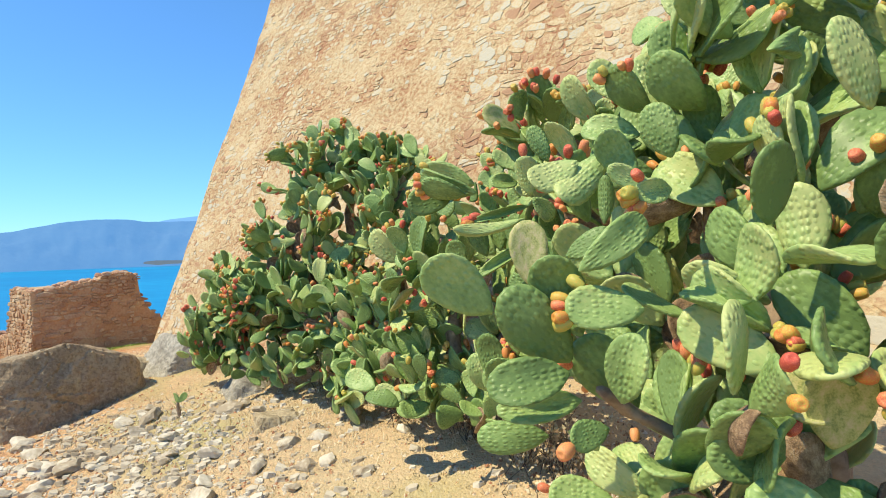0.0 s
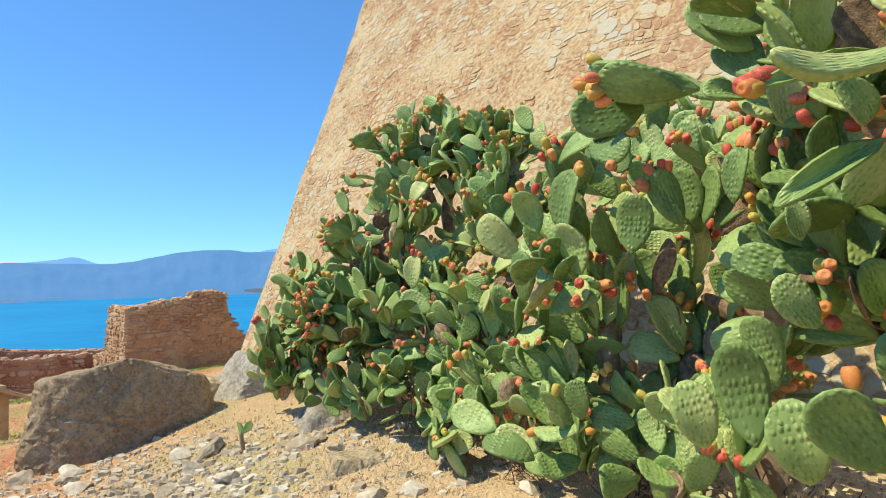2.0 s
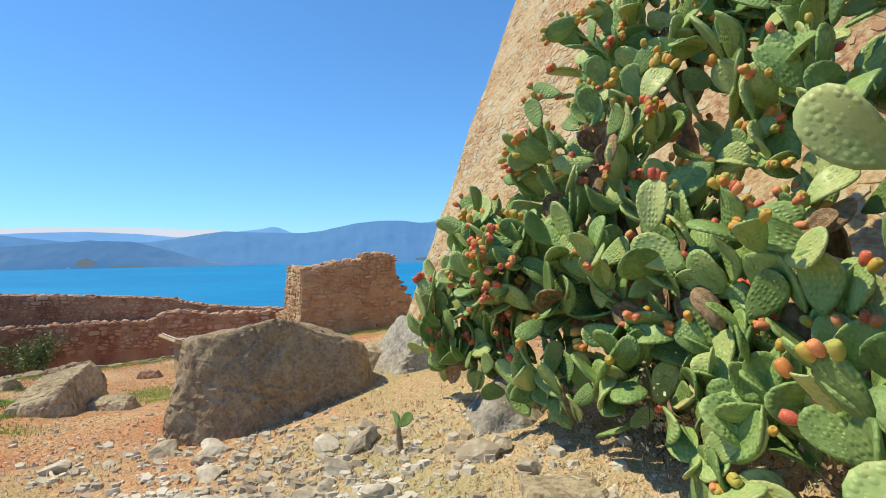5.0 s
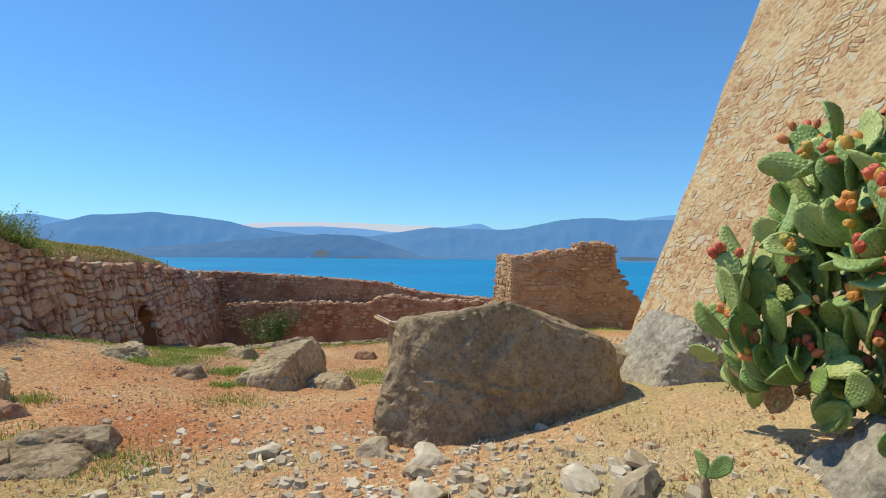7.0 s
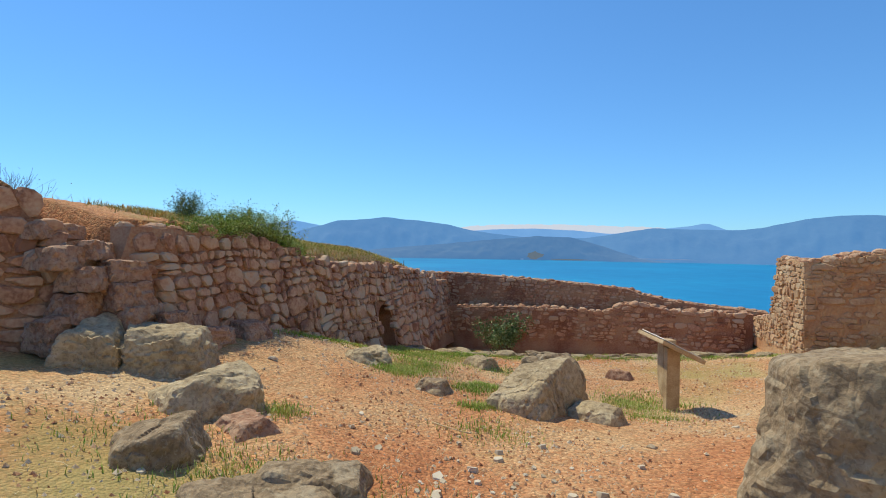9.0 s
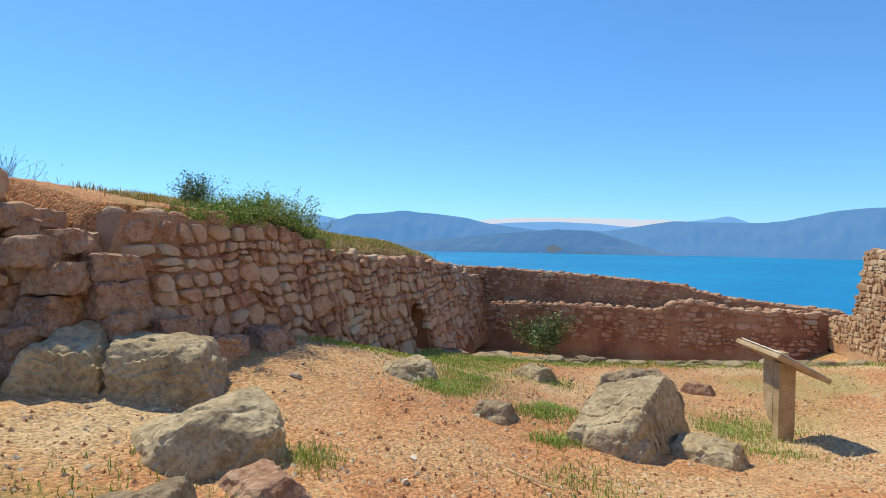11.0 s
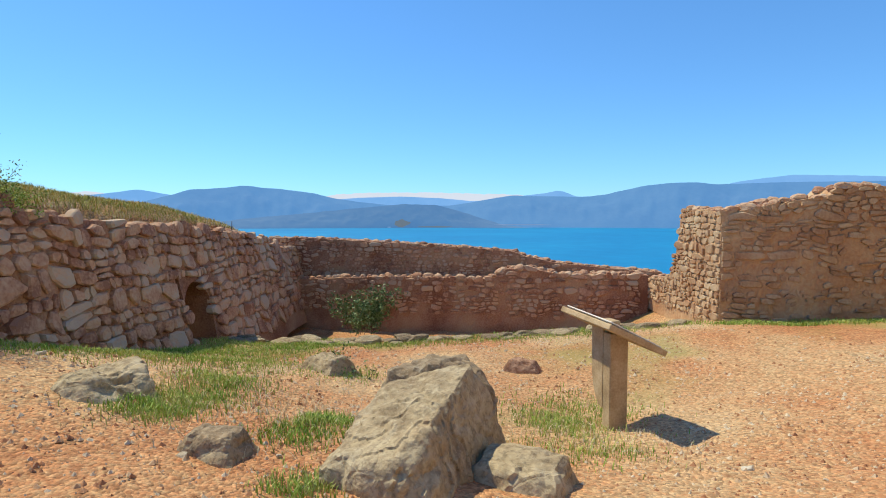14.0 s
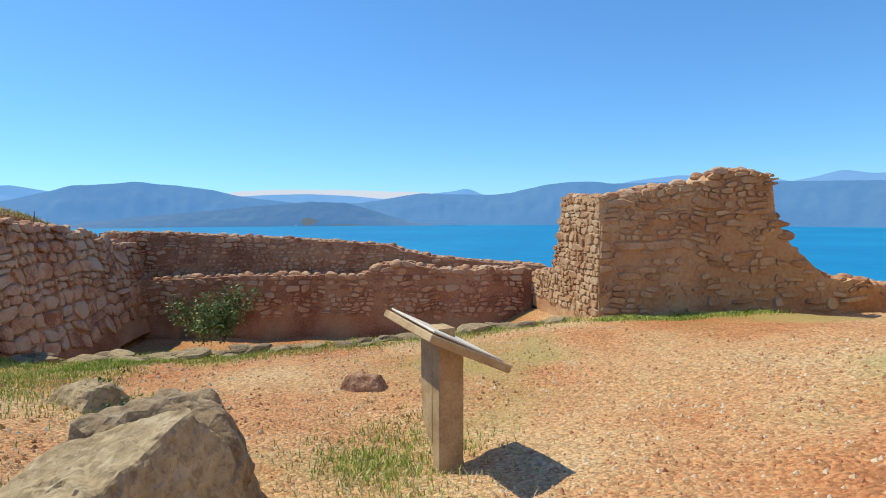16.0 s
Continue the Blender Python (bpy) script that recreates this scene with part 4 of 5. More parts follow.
place_pad(near_cactus, (1.27, 2.63, 2.09), (-0.72, -0.30, 0.63), (-0.39, -0.57, -0.72), 0.33, 0.27, fruits=0.12)
place_pad(near_cactus, (0.34, 1.97, 1.35), (-0.74, -0.22, 0.63), (-0.21, -0.93, 0.07), 0.27, 0.20, fruits=0.1)
place_pad(near_cactus, (0.50, 2.27, 1.40), (-0.07, 0.08, 0.99), (-0.15, -0.92, 0.49), 0.25, 0.17, YELLOW_PADS, fruits=0.1)
place_pad(near_cactus, (0.63, 2.05, 1.26), (-0.42, -0.03, 0.91), (-0.15, -0.92, 0.08), 0.29, 0.21, fruits=0.1)
place_pad(near_cactus, (0.80, 1.93, 1.35), (-1.00, 0.08, 0.06), (-0.02, -0.91, 0.31), 0.24, 0.17, fruits=0.5)
place_pad(near_cactus, (0.60, 2.05, 1.17), (-0.66, -0.29, 0.70), (-0.16, -0.92, 0.30), 0.35, 0.23, fruits=0.2)
place_pad(near_cactus, (0.58, 1.96, 1.16), (-0.97, -0.18, -0.16), (-0.19, -0.93, 0.41), 0.27, 0.18, fruits=0.5)
place_pad(near_cactus, (0.63, 2.04, 1.05), (-0.98, -0.21, -0.05), (-0.10, -0.92, 0.23), 0.29, 0.13, fruits=0.1)
place_pad(near_cactus, (0.83, 2.13, 0.99), (-0.62, -0.14, 0.77), (-0.48, -0.96, 0.41), 0.33, 0.22, fruits=0.1)
place_pad(near_cactus, (0.72, 1.91, 1.07), (0.13, -0.19, 0.97), (-0.45, -0.95, 0.42), 0.23, 0.16, fruits=0.2)
place_pad(near_cactus, (0.88, 2.27, 1.78), (-0.62, -0.09, 0.78), (-0.15, -0.92, 0.22), 0.22, 0.16, fruits=0.1)
place_pad(near_cactus, (0.59, 1.82, 1.48), (0.80, 0.18, 0.58), (-0.03, -0.91, 0.01), 0.27, 0.13, fruits=0.2)
place_pad(near_cactus, (0.57, 1.95, 1.52), (0.88, -0.27, 0.39), (-0.33, -0.94, 0.34), 0.17, 0.11, fruits=0.1)
place_pad(near_cactus, (0.79, 2.34, 1.88), (-0.70, -0.39, -0.60), (-0.21, -0.93, 0.09), 0.28, 0.17, fruits=0.2)
place_pad(near_cactus, (0.68, 2.32, 1.85), (-0.87, -0.30, -0.39), (-0.23, -0.93, 0.29), 0.22, 0.16, fruits=0.2)
place_pad(near_cactus, (0.91, 2.10, 1.71), (-0.87, -0.01, 0.49), (-0.06, -0.91, 0.02), 0.20, 0.09, fruits=0.1)
place_pad(near_cactus, (0.74, 2.16, 1.62), (0.04, 0.03, 1.00), (-0.44, -0.95, 0.05), 0.17, 0.07, fruits=0.1)
place_pad(near_cactus, (0.53, 2.54, 1.76), (-0.19, -0.33, 0.93), (-0.19, -0.92, 0.03), 0.17, 0.12, fruits=0.5)
place_pad(near_cactus, (0.61, 2.58, 1.90), (-0.43, -0.01, 0.90), (-0.02, -0.91, 0.14), 0.17, 0.10, fruits=0.1)
place_pad(near_cactus, (0.50, 2.58, 1.65), (-0.95, -0.26, -0.15), (-0.48, -0.96, 0.30), 0.32, 0.07, fruits=0.1)
place_pad(near_cactus, (0.91, 1.98, 1.72), (-0.93, -0.35, -0.12), (-0.23, -0.93, 0.06), 0.14, 0.10, fruits=0.5)
place_pad(near_cactus, (0.67, 1.88, 1.01), (-0.86, -0.51, -0.06), (-0.29, -0.94, 0.17), 0.15, 0.11, fruits=0.5)
place_pad(near_cactus, (0.53, 2.14, 0.90), (-1.00, 0.04, -0.03), (-0.19, -0.93, 0.14), 0.25, 0.14, fruits=0.1)
place_pad(near_cactus, (0.68, 2.07, 0.88), (-0.63, -0.39, 0.67), (-0.47, -0.95, 0.05), 0.14, 0.10, fruits=0.1)
place_pad(near_cactus, (0.41, 2.93, 0.79), (-0.26, -0.19, 0.95), (-0.24, -0.97, 0.03), 0.21, 0.16, fruits=0.1)
place_pad(near_cactus, (0.48, 2.77, 0.89), (-0.64, -0.24, 0.73), (-0.07, -0.93, -0.03), 0.22, 0.16, fruits=0.2)
place_pad(near_cactus, (0.39, 3.25, 0.79), (-0.15, 0.07, 0.99), (-0.23, -0.97, 0.06), 0.30, 0.18, fruits=0.1)
place_pad(near_cactus, (0.53, 3.15, 1.13), (-0.63, -0.22, 0.75), (0.07, -0.91, 0.17), 0.18, 0.14, fruits=0.1)
place_pad(near_cactus, (0.16, 3.48, 1.84), (-0.93, -0.33, -0.15), (-0.02, -0.93, 0.05), 0.27, 0.20, fruits=0.1)
place_pad(near_cactus, (0.56, 2.82, 1.74), (-0.93, -0.27, -0.25), (-0.01, -0.93, 0.07), 0.31, 0.05, fruits=0.5)
place_pad(near_cactus, (0.55, 2.82, 1.56), (-0.83, -0.27, -0.48), (-0.36, -1.01, 0.24), 0.30, 0.07, fruits=0.2)
place_pad(near_cactus, (0.60, 3.15, 1.80), (0.64, 0.34, -0.69), (-0.23, -0.99, 0.35), 0.17, 0.12, fruits=0.2)
place_pad(near_cactus, (0.15, 3.87, 1.36), (0.11, -0.00, 0.99), (-0.12, -0.97, 0.42), 0.24, 0.18, fruits=0.2)
place_pad(near_cactus, (0.34, 3.60, 0.67), (-0.28, -0.15, 0.95), (-0.07, -0.95, 0.28), 0.25, 0.18, fruits=0.2)
place_pad(near_cactus, (0.58, 3.36, 1.37), (-0.27, -0.21, 0.94), (-0.01, -0.94, 0.36), 0.13, 0.09, fruits=0.5)
place_pad(mid_cactus, (0.91, 3.07, 2.15), (-0.52, -0.14, 0.84), (-0.58, -0.66, -0.47), 0.28, 0.18)
place_pad(near_cactus, (1.07, 2.45, 1.88), (-0.35, -0.02, 0.93), (-0.33, -0.93, -0.15), 0.23, 0.17, fruits=0.12)
place_pad(near_cactus, (1.32, 1.70, 1.88), (-0.35, -0.02, 0.93), (0.18, -0.98, 0.04), 0.26, 0.15, fruits=0.12)
place_pad(near_cactus, (1.20, 1.91, 2.12), (0.55, 0.79, 0.27), (0.80, -0.59, 0.11), 0.45, 0.12, fruits=0.12)
place_pad(mid_cactus, (0.30, 3.31, 1.84), (-0.76, 0.54, 0.36), (-0.64, -0.73, -0.24), 0.43, 0.17)
place_pad(tall_cactus, (-0.42, 5.57, 1.40), (-0.65, -0.04, 0.76), (-0.26, -0.93, -0.27), 0.42, 0.32)
place_pad(near_cactus, (0.70, 2.85, 0.93), (-0.63, -0.12, 0.77), (-0.11, -0.97, -0.24), 0.29, 0.16, fruits=0.12)
place_pad(mid_cactus, (0.31, 3.81, 1.95), (-0.89, 0.30, 0.35), (-0.43, -0.80, -0.42), 0.38, 0.21)
place_pad(near_cactus, (0.80, 2.97, 1.93), (-0.48, -0.10, 0.87), (-0.66, -0.61, -0.44), 0.26, 0.15, fruits=0.12)
place_pad(mid_cactus, (0.25, 3.29, 1.83), (-0.96, 0.00, 0.29), (-0.18, -0.79, -0.59), 0.26, 0.16)
place_pad(mid_cactus, (0.37, 4.01, 1.48), (-0.38, -0.16, 0.91), (0.17, -0.98, -0.11), 0.26, 0.17)
place_pad(mid_cactus, (0.52, 3.82, 1.54), (0.18, -0.02, 0.98), (-0.71, -0.69, 0.12), 0.23, 0.13)
place_pad(mid_cactus, (0.53, 3.47, 0.92), (-0.32, -0.08, 0.94), (-0.39, -0.89, -0.21), 0.24, 0.14)
place_pad(mid_cactus, (-0.24, 4.47, 1.50), (-0.35, -0.21, 0.91), (-0.25, -0.92, -0.31), 0.25, 0.20)
place_pad(mid_cactus, (-0.03, 4.25, 1.27), (-0.28, -0.01, 0.96), (-0.64, -0.74, -0.19), 0.28, 0.24)
place_pad(mid_cactus, (-0.19, 4.08, 1.11), (0.76, 0.48, 0.44), (0.05, -0.71, 0.70), 0.29, 0.19)
place_pad(mid_cactus, (-0.39, 5.00, 0.93), (-0.40, -0.22, 0.89), (-0.01, -0.97, -0.25), 0.34, 0.18)
place_pad(mid_cactus, (-0.07, 3.85, 0.70), (-0.16, -0.13, 0.98), (-0.10, -0.98, -0.14), 0.17, 0.12)
place_pad(mid_cactus, (-0.14, 3.96, 0.64), (-0.42, -0.23, 0.88), (-0.48, -0.77, -0.43), 0.19, 0.12)
place_pad(tall_cactus, (-1.64, 6.20, 0.77), (-0.01, 0.01, 1.00), (-0.01, -1.00, 0.01), 0.25, 0.21)
place_pad(tall_cactus, (-1.47, 6.04, 0.85), (0.62, 0.62, 0.49), (0.61, -0.77, 0.20), 0.30, 0.16)
place_pad(tall_cactus, (-2.13, 6.30, 1.08), (-0.40, -0.25, 0.88), (0.04, -0.97, -0.26), 0.27, 0.25)
place_pad(tall_cactus, (-1.48, 5.98, 0.69), (0.39, 0.92, 0.05), (0.87, -0.38, 0.32), 0.29, 0.15)
place_pad(tall_cactus, (-2.12, 5.95, 0.25), (0.46, 0.87, 0.20), (0.74, -0.49, 0.46), 0.25, 0.17)
place_pad(tall_cactus, (-1.82, 6.17, 0.73), (-0.22, -0.13, 0.97), (-0.25, -0.95, -0.18), 0.23, 0.26)


gz = lambda x, y: ground(x, y, False)
trunk(near_cactus, [(1.75, 2.6, gz(1.75, 2.6) - 0.1), (1.7, 2.6, 0.5), (1.6, 2.5, 0.9), (1.75, 2.6, 1.4), (1.7, 2.6, 1.9)], 0.11, 0.06)
trunk(near_cactus, [(1.4, 2.2, gz(1.4, 2.2) - 0.1), (1.38, 2.2, 0.4), (1.3, 2.15, 0.75), (1.34, 2.1, 1.1), (1.3, 2.15, 1.4)], 0.09, 0.06)
trunk(near_cactus, [(1.3, 2.15, 0.6), (1.05, 2.1, 0.85), (0.8, 2.05, 1.0), (0.68, 2.0, 1.1)], 0.055, 0.03)
trunk(low_cactus, [(1.6, 1.8, gz(1.6, 1.8) - 0.1), (1.55, 1.8, 0.4), (1.65, 1.9, 0.8), (1.6, 2.0, 1.2)], 0.09, 0.06)
trunk(mid_cactus, [(0.6, 4.8, gz(0.6, 4.8) - 0.1), (0.3, 4.7, 0.35), (0.1, 4.6, 0.7), (0.15, 4.7, 1.1)], 0.09, 0.05)
trunk(mid_cactus, [(0.9, 4.4, gz(0.9, 4.4) - 0.1), (0.8, 4.5, 0.5), (0.6, 4.5, 1.0)], 0.10, 0.06)
trunk(tall_cactus, [(-1.3, 7.1, gz(-1.3, 7.1) - 0.1), (-1.35, 7.1, 0.7), (-1.2, 7.2, 1.4), (-1.3, 7.3, 2.0), (-1.2, 7.35, 2.5)], 0.10, 0.05)
trunk(back_cactus, [(-0.1, 6.2, gz(-0.1, 6.2) - 0.1), (-0.2, 6.1, 0.5), (-0.1, 6.0, 1.0)], 0.09, 0.05)

U = (0, 0, 1)
N0 = (-0.5, -0.8, 0.2)
up_from = lambda *ps: [(p, U, N0) for p in ps]
grow(near_cactus, [((1.75, 2.9, 1.45), (1.05, 1.4, 1.4)), ((1.35, 2.5, 1.2), (0.75, 0.9, 1.1))],
     up_from((1.6, 2.6, 0.3), (1.5, 2.4, 0.9), (1.6, 2.6, 1.5), (1.6, 3.4, 0.6), (1.9, 3.2, 1.6), (1.2, 2.4, 0.5), (1.3, 2.6, 1.6), (1.9, 2.2, 1.8)), 290, 5, (0.25, 0.34), 0.6, 0.45, 1.35)
grow(low_cactus, [((1.6, 1.7, 0.95), (0.75, 0.8, 1.2)), ((1.3, 2.1, 0.5), (0.7, 0.8, 0.65)), ((1.9, 1.3, 1.3), (0.8, 0.6, 1.1))],
     up_from((1.5, 1.8, 0.1), (1.2, 2.0, 0.1), (1.6, 1.8, 0.7), (1.7, 1.6, 1.2), (1.0, 2.3, 0.1), (2.0, 1.4, 1.0)), 190, 15, (0.24, 0.33), 0.6, 0.3, 1.0, dry=0.14)
grow(mid_cactus, [((0.45, 4.4, 1.05), (0.85, 0.95, 1.15)), ((0.75, 3.7, 1.75), (0.6, 0.7, 0.7)), ((1.3, 4.4, 1.4), (0.8, 0.8, 1.2))],
     up_from((0.3, 4.6, 0.2), (0.1, 4.6, 0.7), (0.5, 4.3, 1.2), (0.75, 3.8, 1.5), (0.9, 4.5, 1.2), (1.3, 4.4, 1.0), (1.0, 3.6, 1.6)), 290, 6, (0.22, 0.33), 0.7, 0.6, 0.7, foot=0.45)
grow(small_cactus, [((-0.3, 4.75, 0.4), (0.6, 0.6, 0.55)), ((0.25, 4.1, 0.3), (0.6, 0.6, 0.5))],
     up_from((-0.3, 4.7, 0.0), (-0.5, 4.9, 0.0), (-0.1, 4.5, 0.0), (0.2, 4.2, 0.0), (0.5, 3.9, 0.0)), 120, 16, (0.19, 0.28), 0.5, 0.15, 0.7)
grow(back_cactus, [((0.0, 5.7, 1.0), (0.9, 0.9, 1.15)), ((-0.6, 6.0, 0.9), (0.8, 0.8, 1.15)), ((0.8, 5.6, 1.3), (0.8, 0.8, 1.2)), ((-0.3, 5.9, 1.6), (0.75, 0.7, 0.8))],
     up_from((0.0, 5.8, 0.1), (-0.5, 6.0, 0.1), (0.0, 5.9, 0.9), (-0.5, 6.1, 1.0), (0.8, 5.6, 0.8), (0.5, 5.6, 1.5)), 290, 17, (0.23, 0.33), 0.75, 0.45, 0.7)
grow(tall_cactus, [((-1.3, 7.2, 1.0), (0.9, 0.7, 1.2)), ((-1.35, 7.3, 2.2), (0.75, 0.6, 0.95)), ((-0.6, 6.8, 1.8), (0.8, 0.7, 1.0))],
     up_from((-1.4, 7.1, 0.1), (-1.3, 7.1, 1.0), (-1.3, 7.2, 1.8), (-1.2, 7.3, 2.4), (-1.7, 7.2, 1.8), (-1.0, 6.9, 1.4), (-0.8, 7.0, 1.9), (-1.6, 7.2, 2.4)), 290, 7, (0.23, 0.33), 0.25, 0.35, 0.8)
grow(side_cactus, [((-1.6, 6.6, 0.75), (0.95, 0.75, 0.95)), ((-2.25, 6.75, 0.6), (0.6, 0.6, 0.8)), ((-1.0, 6.3, 0.8), (0.75, 0.75, 0.95)), ((-0.9, 5.8, 0.5), (0.6, 0.5, 0.65))],
     up_from((-1.7, 6.7, 0.0), (-2.2, 6.8, 0.0), (-1.1, 6.5, 0.1), (-1.5, 6.4, 0.0), (-1.8, 6.6, 0.7), (-1.2, 6.4, 0.8), (-2.3, 6.6, 0.5), (-0.9, 5.9, 0.1), (-0.6, 5.8, 0.1)), 300, 18, (0.21, 0.31), 0.6, 0.35, 0.8)

left_cactus = plant_at("dense prickly pear pads spilling over a grey rock", -2.35, 6.75)
grow(left_cactus, [((-2.35, 6.6, 0.65), (0.62, 0.5, 0.8)), ((-2.7, 6.9, 0.7), (0.5, 0.4, 0.75)), ((-2.0, 6.3, 0.75), (0.6, 0.45, 0.7))],
     up_from((-2.4, 6.7, 0.0), (-2.2, 6.8, 0.3), (-2.5, 6.6, 0.5), (-2.0, 6.4, 0.5), (-2.7, 6.7, 0.0)), 200, 21, (0.2, 0.29), 0.6, 0.35, 0.8)
leaning_cactus = plant_at("loose prickly pear with golden fruit on bare woody arms", -1.6, 6.75)
trunk(leaning_cactus, [(-1.6, 6.8, gz(-1.6, 6.8) - 0.1), (-1.65, 6.75, 0.6), (-1.55, 6.7, 1.1), (-1.65, 6.6, 1.6), (-1.6, 6.6, 2.0)], 0.07, 0.04)
grow(leaning_cactus, [((-1.7, 6.5, 1.6), (0.6, 0.45, 0.7)), ((-1.75, 7.1, 2.4), (0.5, 0.4, 0.6)), ((-0.7, 7.1, 2.4), (0.5, 0.4, 0.6))],
     up_from((-1.6, 6.6, 1.0), (-1.65, 6.6, 1.5), (-1.6, 6.6, 1.9), (-1.7, 7.1, 2.2), (-0.8, 7.1, 2.2)), 150, 25, (0.2, 0.3), 0.2, 0.5, 0.8)
inner_cactus = plant_at("prickly pear deep in the hedge, half in shade", 1.35, 3.9)
grow(inner_cactus, [((1.35, 3.9, 1.2), (0.85, 0.85, 1.2))],
     up_from((1.3, 3.9, 0.1), (1.2, 3.6, 0.6), (1.4, 3.9, 1.2), (1.5, 3.5, 1.6)), 170, 22, (0.24, 0.34), 0.65, 0.4, 0.95, foot=0.6, dry=0.15)
fringe_cactus = plant_at("low fringe of prickly pear pads along the hedge foot", -1.0, 5.7)
grow(fringe_cactus, [((-1.25, 5.95, 0.2), (0.85, 0.5, 0.42)), ((-0.5, 5.5, 0.25), (0.6, 0.4, 0.45))],
     up_from((-1.3, 6.0, 0.0), (-0.9, 5.7, 0.0), (-0.6, 5.4, 0.0), (-0.2, 5.2, 0.0), (-1.7, 6.1, 0.0)), 110, 19, (0.2, 0.3), 0.5, 0.2, 0.8)
edge_cactus = plant_at("outermost prickly pear reaching past a grey rock", -2.75, 6.9)
grow(edge_cactus, [((-2.85, 6.8, 0.5), (0.5, 0.4, 0.75)), ((-2.6, 6.75, 1.05), (0.4, 0.3, 0.5))],
     up_from((-2.9, 6.85, -0.1), (-2.7, 6.7, -0.1), (-3.05, 6.85, -0.1), (-2.65, 6.8, 0.6), (-2.95, 6.7, -0.05)), 100, 27, (0.18, 0.26), 0.5, 0.25, 0.8, foot=0.03)
low_spots = [(-2.95, 6.75), (-2.7, 6.6), (-2.5, 6.75), (-2.0, 6.15), (-1.7, 6.0), (-3.1, 6.9)]
grow(edge_cactus, [((-2.8, 6.7, 0.12), (0.55, 0.35, 0.42)), ((-1.85, 6.1, 0.12), (0.5, 0.3, 0.42))],
     up_from(*[(x, y, gz(x, y) - 0.12) for x, y in low_spots]), 60, 29, (0.17, 0.24), 0.5, 0.15, 0.8, foot=0.04)
seedling = plant_at("young prickly pear of a few pads on a dark stem", -2.85, 5.95)
sx, sy, sz = -2.85, 5.95, gz(-2.85, 5.95)
trunk(seedling, [(sx, sy, sz - 0.05), (sx - 0.02, sy, sz + 0.08), (sx - 0.03, sy, sz + 0.17)], 0.022, 0.016)
place_pad(seedling, (sx - 0.03, sy, sz + 0.15), (-0.3, 0, 1), (-0.4, -0.9, 0), 0.12, 0.08, fruits=0)
place_pad(seedling, (sx - 0.02, sy, sz + 0.16), (0.7, 0.2, 0.8), (0.3, -0.9, 0.3), 0.13, 0.085, fruits=0)
place_pad(seedling, (sx - 0.02, sy, sz + 0.10), (-0.6, 0.1, 0.9), (-0.8, -0.5, 0), 0.10, 0.06, fruits=0)

# ---- loose stones, gravel, grass ----
M_RUBBLE = material("rubble", [(0.36, 0.29, 0.20), (0.52, 0.45, 0.34), (0.64, 0.58, 0.47)], 1.5, 0.92, 0.3, 7, 0.12)
RUBBLE = [rock_mesh("stone", (1, 0.7, 0.42), 60 + k, 13, 3, M_RUBBLE, 0.38, 0.03) for k in range(12)]
rub = random.Random(9)


def scatter_stones(n, cx, cy, sx, sy, lo, hi, label, group):
    for _ in range(n):
        x, y = rub.gauss(cx, sx), rub.gauss(cy, sy)
        if not clear_of_path(Vector((x, y, gz(x, y))), 0.6):
            continue
        s = lo + (hi - lo) * rub.random() ** 3.0
        ob = tagged(new("stone", rub.choice(RUBBLE)), label, "stone", group=group)
        ob.matrix_basis = pose(x, y, ground(x, y) - 0.12 * s, rub.uniform(-12, 12), rub.uniform(-12, 12), rub.uniform(0, 360)) @ Matrix.Diagonal((s, s, s, 1))


scatter_stones(110, -3.6, 5.4, 0.85, 0.5, 0.05, 0.30, "grey angular loose stone on dry soil", "rubble below the boulder")
scatter_stones(95, -2.2, 4.7, 0.9, 0.8, 0.045, 0.28, "pale loose stone on dry soil", "rubble before the cactus")
scatter_stones(35, -1.6, 3.2, 0.8, 0.9, 0.04, 0.18, "small loose stone on the path", "rubble before the cactus")
scatter_stones(24, -7.5, 6.0, 2.5, 1.8, 0.03, 0.10, "small reddish stone on bare soil", "stones on the yard")
scatter_stones(20, -9.6, 4.2, 1.6, 1.0, 0.03, 0.13, "small reddish stone on bare soil", "stones on the yard")
scatter_stones(14, -9.0, 9.0, 2.5, 1.8, 0.03, 0.08, "small pebble on trodden soil", "stones on the yard")


def chips():
    """Small flat chips of stone, too many to count."""
    r = random.Random(14)
    V, F = [], []
    for cx, cy, sx, sy, n in ((-3.6, 5.4, 0.95, 0.6, 900), (-2.2, 4.6, 1.0, 0.9, 900), (-1.5, 3.3, 0.9, 1.0, 400), (-5.6, 5.0, 0.9, 0.7, 250)):
        for _ in range(n):
            x, y = r.gauss(cx, sx), r.gauss(cy, sy)
            s, a0 = 0.015 + 0.05 * r.random() ** 2.5, r.uniform(0, 6.28)
            z, o = ground(x, y), len(V)
            tx, ty = r.uniform(-0.3, 0.3), r.uniform(-0.3, 0.3)
            for h, k in ((-0.3, 1.0), (0.45, 0.8)):
                for i in range(5):
                    a = a0 + i * 1.2566 + r.uniform(-0.3, 0.3)
                    px, py = s * k * math.cos(a), s * k * 0.75 * math.sin(a)
                    V.append((x + px, y + py, z + s * h + px * tx + py * ty))
            F += [(o + i, o + (i + 1) % 5, o + 5 + (i + 1) % 5, o + 5 + i) for i in range(5)] + [tuple(o + 5 + i for i in range(5))]
    return V, F


def stuff(name, label, category, verts, faces, mat):
    return tagged(new(name, mesh_of(name, verts, faces, mat)), label, category, kind="stuff")


